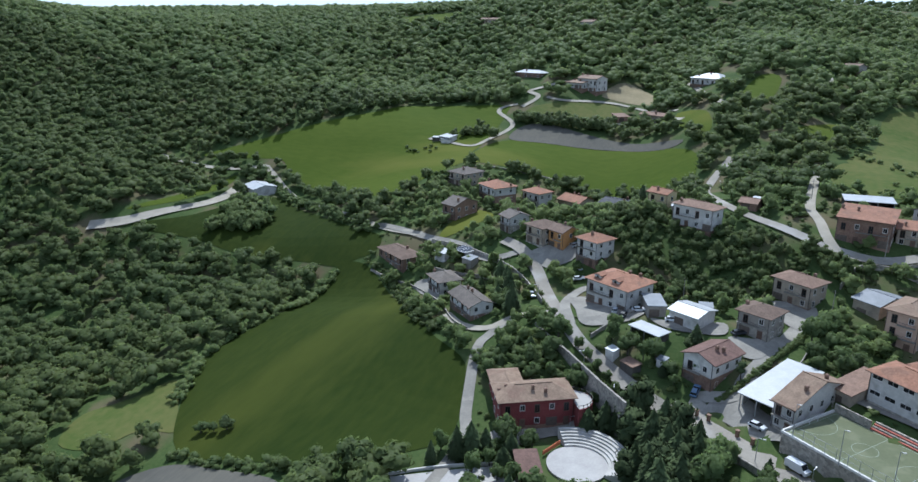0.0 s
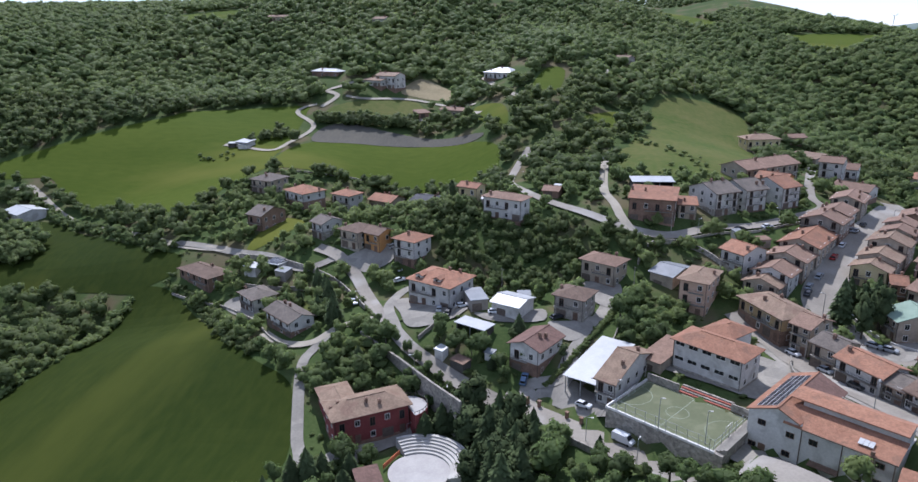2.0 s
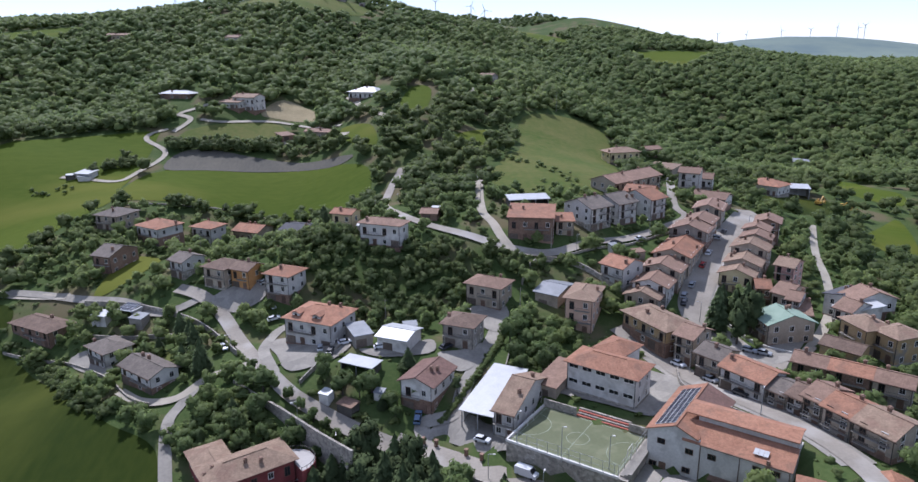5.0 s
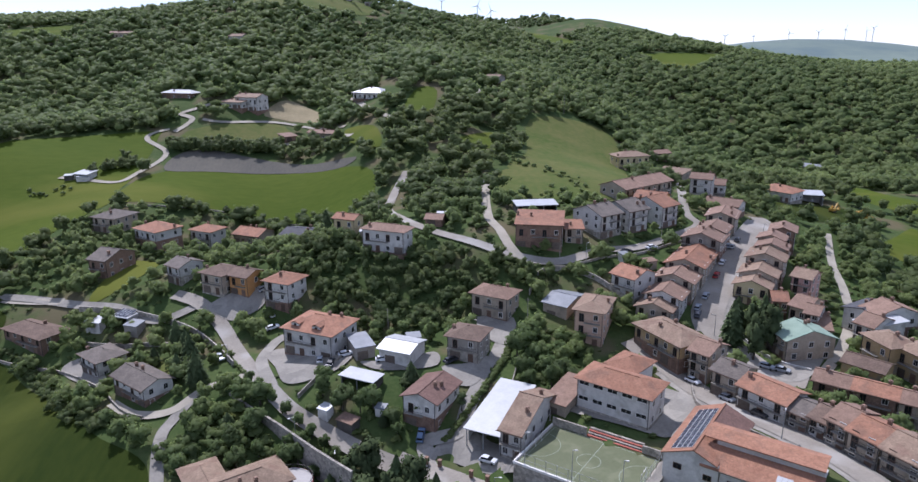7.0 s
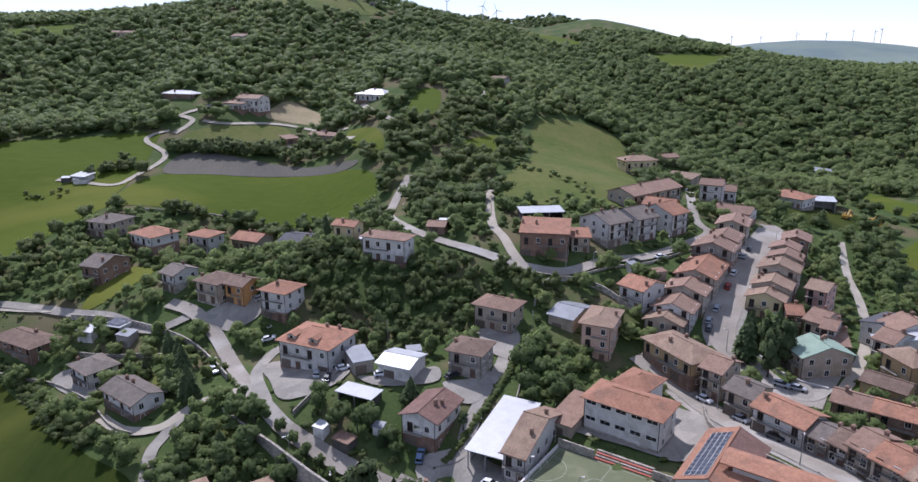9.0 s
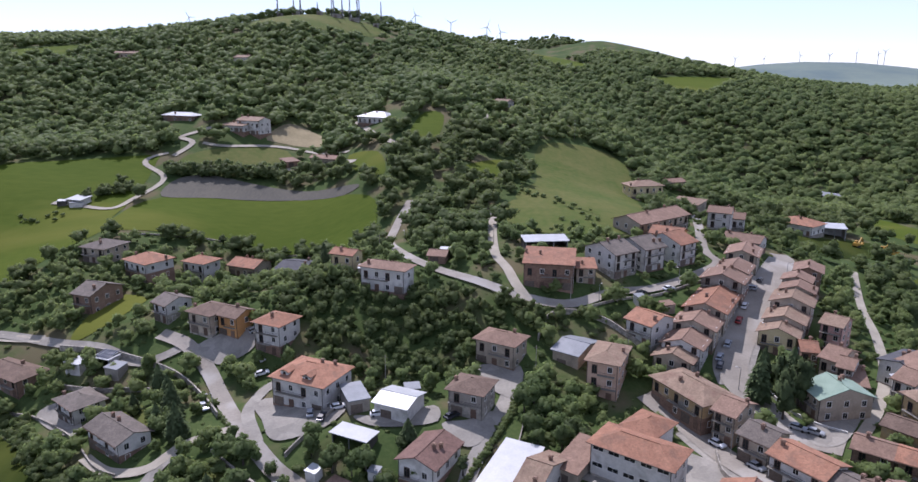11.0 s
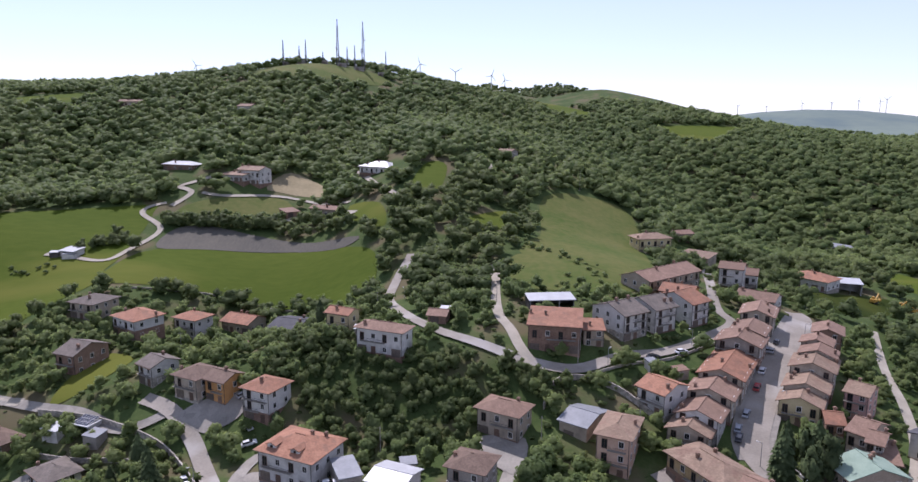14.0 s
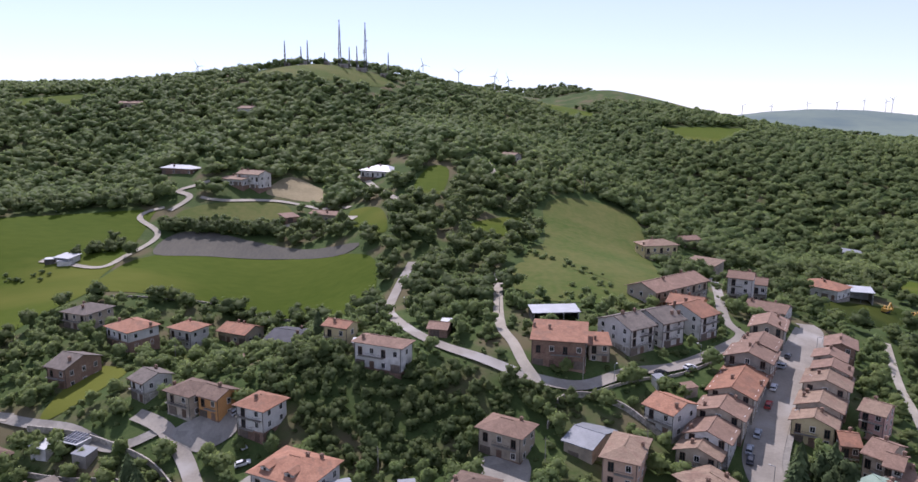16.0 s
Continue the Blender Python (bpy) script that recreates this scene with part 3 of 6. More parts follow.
def building(kind, x, y, turn, w, d, z, h, roof, rc, wc, storeys, over=0.85, windows=True, foot=7.0, wide=False):
    root = new(kind)
    root.matrix_basis = pose(x, y, z, 0, 0, turn)
    words = {1: "single-storey", 2: "two-storey", 3: "three-storey"}[storeys]
    tagged(root, f"{words} {WALL_WORDS[wc]} {kind.replace('_', ' ')} with a {ROOF_WORDS[rc]} roof", kind.replace("_", " "), "buildings of the village")
    FOOTPRINTS.append((x, y, radians(turn), w / 2 + 1.2, d / 2 + 1.2))
    a, b, th = w / 2, d / 2, 0.25
    pitch = 0.36 if roof != "mono" else 0.13
    if rc in ("white", "grey", "dark") and roof == "gable":
        pitch = 0.22
    # walls, with gable ends
    wv = [(-a, -b, -foot), (a, -b, -foot), (a, b, -foot), (-a, b, -foot), (-a, -b, h), (a, -b, h), (a, b, h), (-a, b, h)]
    wf = [(3, 2, 1, 0), (4, 5, 6, 7), (0, 1, 5, 4), (1, 2, 6, 5), (2, 3, 7, 6), (3, 0, 4, 7)]
    if roof == "gable":
        wv += [(-a, 0, h + b * pitch), (a, 0, h + b * pitch)]
        wf = [q for q in wf if q != (4, 5, 6, 7)] + [(4, 7, 8), (5, 9, 6), (4, 5, 9, 8), (6, 7, 8, 9)]
        wf[wf.index((4, 7, 8))] = (7, 4, 8)
        wf[wf.index((5, 9, 6))] = (5, 6, 9)
    elif roof == "gabley":
        wv += [(0, -b, h + a * pitch), (0, b, h + a * pitch)]
        wf = [q for q in wf if q != (4, 5, 6, 7)] + [(4, 5, 8), (6, 7, 9), (5, 6, 9, 8), (7, 4, 8, 9)]
    elif roof == "mono":
        wv[6], wv[7] = (a, b, h + d * pitch), (-a, b, h + d * pitch)
    part("wall", mesh_from("wall", wv, wf, WALLS[wc]), root)
    # roof
    o = over
    lift = 0.26
    if roof == "hip":
        rise = (min(a, b) + o) * pitch
        rx, ry = max(a - b, 0), max(b - a, 0)
        e = h
        top = [(-a - o, -b - o, e), (a + o, -b - o, e), (a + o, b + o, e), (-a - o, b + o, e)]
        low = [(p, q, r - 0.2) for p, q, r in top]
        ridge = [(-rx, -ry, e + rise), (rx, ry, e + rise)]
        rv = top + low + ridge
        if b > a:
            rf = [(0, 1, 8), (1, 2, 9, 8), (2, 3, 9), (3, 0, 8, 9)]
        else:
            rf = [(0, 1, 9, 8), (1, 2, 9), (2, 3, 8, 9), (3, 0, 8)]
        rf += [(0, 4, 5, 1), (1, 5, 6, 2), (2, 6, 7, 3), (3, 7, 4, 0), (7, 6, 5, 4)]
        peak = e + rise
    elif roof == "gable":
        s = h - o * pitch + lift
        rv, rf = slab_roof([(-b - o, s), (0, h + b * pitch + lift), (b + o, s)], -a - o * 0.6, a + o * 0.6, 0.22, "x")
        peak = h + b * pitch
    elif roof == "gabley":
        s = h - o * pitch + lift
        rv, rf = slab_roof([(-a - o, s), (0, h + a * pitch + lift), (a + o, s)], -b - o * 0.6, b + o * 0.6, 0.22, "y")
        peak = h + a * pitch
    elif roof == "mono":
        rv, rf = slab_roof([(-b - o, h - o * pitch + lift), (b + o, h + (d + o) * pitch + lift)], -a - o * 0.6, a + o * 0.6, 0.22, "x")
        peak = h + d * pitch * 0.5
    else:
        rv, rf = slab_roof([(-b - 0.3, h + lift), (b + 0.3, h + lift)], -a - 0.3, a + 0.3, 0.25, "x")
        peak = h
    part("roof", mesh_from("roof", rv, rf, ROOFS[rc]), root, ROOF_WORDS[rc] + " roof")
    if roof == "hip":
        part("ridge", boxes("ridge", [(-rx - 0.2, rx + 0.2, -0.15, 0.15, peak - 0.06, peak + 0.1)] if a >= b else [(-0.15, 0.15, -ry - 0.2, ry + 0.2, peak - 0.06, peak + 0.1)], ROOFS[rc]), root)
    elif roof == "gable":
        part("ridge", boxes("ridge", [(-a - o * 0.6, a + o * 0.6, -0.15, 0.15, peak + 0.2, peak + 0.36)], ROOFS[rc]), root)
    elif roof == "gabley":
        part("ridge", boxes("ridge", [(-0.15, 0.15, -b - o * 0.6, b + o * 0.6, peak + 0.2, peak + 0.36)], ROOFS[rc]), root)
    if kind in ("house", "villa", "school"):
        part("gutter", boxes("gutter", [(-a - o, a + o, -b - o - 0.14, -b - o, h - (o * pitch if roof in ("gable", "mono") else 0.1) - 0.02, h - (o * pitch if roof in ("gable", "mono") else 0.1) + 0.12)], SHUTTER) if roof != "gabley" else
             boxes("gutter", [(a + o, a + o + 0.14, -b, b, h - o * pitch, h - o * pitch + 0.14)], SHUTTER), root)
        for px in (-a + 0.15, a - 0.15):
            part("downpipe", boxes("downpipe", [(px - 0.06, px + 0.06, -b - 0.13, -b - 0.01, 0, h - 0.1)], IRON), root)
        part("plinth", boxes("plinth", [(-a - 0.06, a + 0.06, -b - 0.06, b + 0.06, -foot + 0.5, (h / storeys - 0.15 if storeys > 1 and kind == "house" and int(x * 3 + y) % 3 == 0 else 0.5))], STONE if int(x) % 2 else WALLS["brick"]), root)
    if storeys == 1 and kind in ("hall", "barn"):
        part("gate", GARAGE, root, at=(-a * 0.3, -b - 0.01, 0.0))
    if not windows:
        return root
    # openings, storey by storey
    sh = h / storeys
    for s in range(storeys):
        base = s * sh
        n = max(2, int(w / (3.4 if not wide else 3.1 if kind == "school" else 6.5)))
        for i in range(n):
            px = -a + w * (i + 0.5) / n
            at = (px, -b - 0.01, base)
            if s == 0 and kind != "school" and not wide:
                if i % 3 == 0 and w > 7:
                    part("garage_door", GARAGE, root, at=(px, -b - 0.08, 0.05))
                elif i % 3 == 1:
                    part("door", DOOR, root, at=(px, -b - 0.08, 0.05))
                else:
                    part("pane", PANE, part("window", WINDOW, root, at=(px, -b - 0.08, 1.1)), at=(0, 0, 0))
            elif wide:
                part("pane", WIDE_PANE, part("window", WIDE_WINDOW, root, at=(px, -b - 0.01, base + sh - 1.5)))
            elif i % 2 == 0:
                part("pane", TALL_PANE, part("window", TALL_WINDOW, root, at=(px, -b - 0.01, base + 0.15)))
            else:
                part("pane", PANE, part("window", WINDOW, root, at=(px, -b - 0.01, base + 0.95)))
        for side, turn_s in ((-1, -math.pi / 2), (1, math.pi / 2)):
            m = max(1, int(d / 4.2))
            for i in range(m):
                py = -b + d * (i + 0.5) / m
                part("pane", PANE, part("window", WINDOW, root, at=(side * (a + 0.01), py, base + 0.95), turn=turn_s))
        if s > 0 and not wide and kind in ("house",):
            bw = w * (0.55 if (int(x) + s) % 2 else 0.92)
            slab, rail = balcony_mesh(round(bw, 1))
            bal = part("balcony", slab, root, at=((a - bw / 2) * (1 if int(y) % 2 else -1) * 0.6, -b, base))
            part("railing", rail, bal)
    if kind in ("house", "villa"):
        for i in range(1 + int(w * d > 110)):
            cx, cy = RNG.uniform(-0.5, 0.5) * w, RNG.uniform(-0.35, 0.35) * d
            if roof == "gable":
                cz = h + (b - abs(cy)) * pitch
            elif roof == "gabley":
                cz = h + (a - abs(cx)) * pitch
            elif roof == "mono":
                cz = h + (cy + b) * pitch
            else:
                cz = h + min(a - abs(cx), b - abs(cy)) * pitch
            part("chimney", CHIMNEY, root, at=(cx, cy, cz + 0.2))
    return root


def house(*r):
    return building("house", *r)


def hall(*r):
    return building("hall", *r, windows=False)


def barn(*r):
    return building("barn", *r, windows=False)


def villa(*r):
    return building("villa", *r)


def school(*r):
    return building("school", *r, wide=True)


def canopy(x, y, turn, w, d, z, h, roof, rc, wc, storeys):
    """An open shelter on posts, closed at the back."""
    root = new("canopy")
    root.matrix_basis = pose(x, y, z, 0, 0, turn)
    tagged(root, f"open shelter on posts under a {ROOF_WORDS[rc]} roof", "canopy", "buildings of the village")
    FOOTPRINTS.append((x, y, radians(turn), w / 2 + 1, d / 2 + 1))
    a, b = w / 2, d / 2
    p = 0.1 if roof == "mono" else 0.0
    rv, rf = slab_roof([(-b - 0.4, h), (b + 0.4, h + d * p)], -a - 0.4, a + 0.4, 0.2, "x")
    part("roof", mesh_from("roof", rv, rf, ROOFS[rc]), root)
    part("wall", boxes("wall", [(-a, a, b - 0.2, b, -5, h + d * p - 0.25), (-a, -a + 0.2, -b * 0.85, b - 0.2, -5, h - 0.2), (a - 0.2, a, -b * 0.85, b - 0.2, -5, h - 0.2)], WALLS[wc]), root)
    post = boxes("post", [(-0.12, 0.12, -0.12, 0.12, -5, h - 0.15)], STEEL)
    n = max(2, int(w / 4) + 1)
    for i in range(n):
        part("post", post, root, at=(-a + 0.3 + (w - 0.6) * i / (n - 1), -b + 0.2, 0))
    return root


house(-38.8, 152.2, -25, 16.0, 13.2, -31.8, 8.0, "hip", "terracotta", "white", 2)
house(12.8, 167.1, -31, 12.1, 8.6, -27.6, 7.5, "hip", "rose", "beige", 2)
house(3.6, 142.5, -24, 9.1, 8.8, -29.9, 7.0, "hip", "brown", "grey", 2)
hall(-14.7, 140.7, -25, 9.3, 8.9, -29.8, 4.2, "gable", "white", "white", 1)
hall(-26.6, 145.4, 22, 5.3, 10.0, -29.9, 3.5, "flat", "grey", "grey", 1)
house(41.0, 155.2, -26, 8.2, 13.4, -30.9, 11.0, "hip", "tan", "peach", 3)
hall(34.4, 167.2, -38, 8.1, 12.5, -27.8, 5.0, "gable", "grey", "beige", 1)
house(57.1, 173.5, -52, 9.1, 10.4, -23.7, 7.0, "gable", "terracotta", "white", 2)
house(-54.2, 178.4, -26, 9.4, 9.4, -28.3, 9.5, "hip", "terracotta", "white", 3)
house(-68.5, 185.5, -28, 7.9, 8.0, -26.2, 7.0, "gable", "brown", "orange", 2)
house(-77.5, 188.5, -28, 9.4, 9.6, -26.1, 7.0, "hip", "brown", "beige", 2)
house(-93.3, 198.1, -36, 7.5, 9.1, -26.0, 6.5, "gable", "slate", "white", 2)
house(-127.1, 216.5, -22, 8.5, 13.5, -29.3, 7.5, "gable", "slate", "brick", 2)
house(-143.1, 256.5, -21, 11.8, 12.6, -22.3, 6.5, "hip", "slate", "beige", 2)
house(-120.5, 244.2, -34, 14.0, 12.0, -25.8, 7.5, "hip", "terracotta", "white", 2)
house(-103.4, 253.6, -26, 11.0, 9.0, -29.0, 7.5, "hip", "terracotta", "white", 2)
house(-88.0, 267.5, -24, 13.7, 11.0, -31.5, 4.5, "gable", "terracotta", "beige", 1)
house(-60.7, 237.5, -18, 11.3, 14.3, -23.8, 4.5, "gable", "dark", "white", 1)
house(-37.5, 210.5, -24, 8.6, 6.2, -14.1, 7.5, "gable", "terracotta", "yellow", 2)
house(-22.2, 194.5, -23, 15.5, 7.0, -14.7, 8.0, "hip", "rose", "white", 2)
hall(-5.9, 210.1, -13, 6.0, 6.0, -9.9, 3.0, "gable", "rose", "brick", 1)
house(30.6, 199.0, -11, 15.8, 13.0, -14.2, 8.5, "mono", "terracotta", "brick", 2)
house(42.6, 201.0, -4, 6.3, 7.5, -14.4, 6.0, "mono", "terracotta", "beige", 2)
canopy(32.1, 223.0, 6, 15.6, 7.0, -9.0, 4.0, "mono", "white", "dark", 1)
house(53.1, 209.8, 33, 10.6, 14.0, -13.5, 8.5, "gable", "slate", "white", 3)
house(64.7, 216.3, 32, 10.0, 14.0, -13.5, 8.5, "gable", "slate", "white", 3)
house(78.5, 225.2, 36, 9.5, 15.0, -14.0, 8.5, "gable", "terracotta", "white", 3)
house(101.1, 346.4, 12, 18.1, 11.0, -13.7, 8.0, "hip", "tan", "yellow", 2)
house(130.0, 389.2, 19, 13.9, 8.0, -15.9, 5.0, "gable", "rose", "beige", 1)
hall(125.0, 342.2, -44, 15.4, 10.0, -18.6, 4.0, "mono", "tan", "beige", 1)
house(79.4, 253.9, 37, 31.5, 13.0, -10.3, 7.0, "gable", "rose", "beige", 2)
house(80.9, 235.8, -32, 11.4, 10.0, -11.3, 6.0, "gable", "terracotta", "orange", 2)
house(113.0, 268.0, -29, 9.1, 9.0, -13.8, 10.0, "gable", "rose", "white", 3)
house(123.2, 273.2, -27, 4.8, 9.0, -15.6, 8.0, "gable", "rose", "white", 2)
house(116.8, 250.7, -39, 14.2, 10.0, -15.7, 4.0, "gable", "rose", "white", 1)
house(175.8, 322.2, -53, 19.0, 13.0, -25.9, 5.0, "hip", "terracotta", "white", 1)
canopy(190.5, 322.1, -18, 15.3, 9.0, -28.1, 5.0, "mono", "white", "white", 1)
house(61.7, 161.4, -33, 10.3, 10.0, -28.4, 5.6, "gabley", "tan", "beige", 2)
house(65.5, 165.8, -33, 10.9, 10.0, -27.4, 6.8, "gabley", "rose", "white", 3)
house(72.0, 175.4, -33, 12.1, 11.0, -25.4, 6.8, "gabley", "rose", "beige", 3)
house(81.4, 188.8, -33, 12.1, 22.0, -23.3, 6.8, "gabley", "terracotta", "beige", 3)
house(90.6, 202.7, -33, 13.0, 13.0, -19.6, 6.8, "gabley", "rose", "grey", 3)
house(96.7, 210.9, -33, 10.2, 12.0, -18.9, 6.8, "gabley", "rose", "white", 3)
house(107.2, 228.6, -29, 10.6, 14.0, -17.9, 6.8, "gabley", "rose", "beige", 3)
house(96.4, 174.0, -33, 10.5, 8.0, -27.4, 6.5, "gabley", "tan", "yellow", 2)
house(101.7, 181.5, -33, 11.0, 11.0, -26.3, 7.0, "gabley", "tan", "beige", 2)
house(108.3, 191.0, -33, 11.6, 13.0, -24.6, 8.0, "gabley", "tan", "beige", 3)
house(112.8, 197.4, -33, 9.6, 8.0, -23.3, 8.0, "gabley", "rose", "beige", 3)
house(116.5, 205.5, -33, 8.5, 8.0, -22.4, 8.0, "gabley", "rose", "beige", 3)
house(126.7, 218.1, -29, 8.5, 11.0, -22.6, 8.0, "gabley", "rose", "brick", 3)
house(60.2, 143.6, -65, 18.0, 10.4, -31.4, 7.4, "hip", "tan", "ochre", 2)
house(66.6, 132.6, -50, 5.6, 9.4, -32.3, 8.3, "gable", "rose", "beige", 3)
house(69.2, 121.8, -54, 7.2, 8.6, -31.8, 6.8, "gable", "slate", "beige", 2)
house(73.2, 110.2, -57, 12.2, 8.6, -30.4, 5.9, "gable", "terracotta", "white", 2)
house(77.9, 102.6, -57, 4.6, 8.0, -29.9, 4.6, "gable", "slate", "beige", 2)
house(80.6, 99.2, -59, 3.6, 8.4, -29.7, 4.9, "gable", "brown", "white", 2)
house(83.2, 95.4, -62, 4.6, 10.2, -29.6, 6.4, "gable", "rose", "beige", 3)
house(85.2, 89.6, -63, 6.6, 9.6, -29.5, 6.3, "gable", "terracotta", "beige", 3)
house(88.9, 82.2, -64, 8.6, 10.4, -29.6, 6.4, "gable", "tan", "beige", 3)
house(92.0, 117.2, -39, 8.2, 7.2, -31.1, 5.5, "gable", "rose", "brick", 2)
house(98.9, 111.6, -39, 9.0, 7.0, -31.3, 5.8, "gable", "terracotta", "brick", 2)
house(105.9, 106.0, -39, 8.4, 7.2, -31.5, 5.9, "gable", "rose", "beige", 2)
house(114.6, 132.1, -80, 9.7, 8.2, -30.2, 8.0, "hip", "tan", "ochre", 2)
house(119.5, 126.0, -74, 7.7, 9.0, -30.4, 8.0, "hip", "tan", "ochre", 2)
hall(121.8, 147.6, -86, 6.0, 11.0, -30.3, 6.0, "mono", "white", "white", 1)
house(128.8, 154.2, -85, 7.5, 13.0, -30.8, 8.0, "gable", "rose", "white", 2)
house(126.8, 158.3, 29, 13.0, 11.0, -31.0, 7.0, "gable", "dark", "white", 2)
hall(105.3, 125.7, -50, 9.9, 7.0, -30.8, 5.0, "gable", "brown", "ochre", 1)
house(116.1, 178.9, -46, 6.2, 9.0, -28.3, 8.5, "gable", "tan", "rosewall", 3)
house(101.0, 166.2, -15, 4.3, 8.0, -29.6, 7.0, "gable", "terracotta", "brick", 2)
house(106.5, 159.4, -53, 5.3, 11.0, -30.2, 8.0, "gable", "rose", "beige", 2)
house(106.0, 153.8, -41, 3.6, 8.0, -30.3, 8.0, "gable", "rose", "white", 3)
house(106.6, 150.8, -21, 4.2, 10.0, -30.3, 5.0, "mono", "rose", "white", 2)
house(96.3, 141.6, -86, 8.9, 13.7, -30.8, 6.5, "gable", "green", "beige", 2)
house(119.4, 146.6, -60, 5.3, 10.0, -30.1, 7.0, "gable", "rose", "white", 2)
school(39.0, 115.3, -38, 18.2, 9.6, -32.2, 8.0, "hip", "terracotta", "white", 2)
hall(43.6, 124.5, -45, 7.8, 9.0, -32.6, 8.6, "hip", "terracotta", "white", 1)
canopy(10.6, 117.7, -27, 9.0, 22.4, -38.0, 5.0, "mono", "white", "white", 1)
house(17.3, 112.9, -32, 5.3, 21.6, -37.6, 7.0, "gable", "tan", "white", 2)
hall(27.0, 120.1, -38, 5.7, 12.0, -33.9, 4.0, "mono", "rose", "beige", 1)
house(-6.5, 122.3, -28, 9.0, 12.7, -37.4, 8.0, "gabley", "brownred", "white", 2)
canopy(-24.8, 130.6, -27, 10.0, 5.0, -32.9, 3.5, "flat", "white", "dark", 1)
house(-140.2, 185.3, -29, 20.3, 9.9, -44.0, 6.0, "hip", "brown", "brick", 2)
house(-107.9, 163.7, -39, 10.7, 8.8, -43.5, 6.0, "hip", "slate", "white", 2)
house(-86.5, 141.7, -38, 15.6, 8.4, -40.6, 6.0, "gable", "slate", "white", 2)
villa(-48.5, 99.8, 34, 19.7, 9.8, -47.8, 8.0, "hip", "tan", "burgundy", 2)
villa(-56.1, 100.9, 33, 7.5, 17.9, -48.5, 7.9, "hip", "tan", "burgundy", 2)
barn(-275.2, 250.1, -26, 16.1, 13.5, -39.6, 4.5, "gable", "white", "white", 1)
house(-46.0, 414.0, -30, 22.0, 15.0, 17.6, 7.5, "hip", "white", "white", 2)
house(-132.2, 408.2, -26, 17.5, 9.0, 16.1, 4.0, "mono", "tan", "white", 1)
house(-122.3, 410.0, -28, 17.5, 10.0, 14.5, 8.5, "gable", "tan", "white", 2)
house(-170.8, 424.4, -23, 23.7, 9.0, 20.8, 4.0, "hip", "white", "brick", 1)
house(-71.9, 370.1, -25, 16.8, 7.0, 0.7, 4.5, "gable", "rose", "beige", 1)
hall(-93.9, 376.0, 39, 7.9, 8.0, -0.5, 3.0, "mono", "rose", "brick", 1)
hall(-184.6, 317.8, -19, 8.7, 6.0, -11.6, 3.0, "mono", "white", "white", 1)
house(-164.6, 544.7, -20, 13.0, 9.0, 56.4, 5.0, "gable", "tan", "white", 1)
house(-280.2, 599.5, 8, 18.0, 8.0, 61.1, 4.0, "gable", "tan", "beige", 1)
house(32.4, 438.0, -39, 10.6, 8.0, 29.1, 4.0, "gable", "tan", "grey", 1)
hall(266.9, 461.7, -54, 16.1, 8.0, -36.9, 4.0, "mono", "grey", "grey", 1)
house(68.5, 64.4, -30, 13.0, 8.0, -33.5, 4.6, "mono", "terracotta", "beige", 2)
house(81.3, 66.7, -20, 6.4, 10.0, -33.5, 5.0, "gabley", "terracotta", "white", 2)


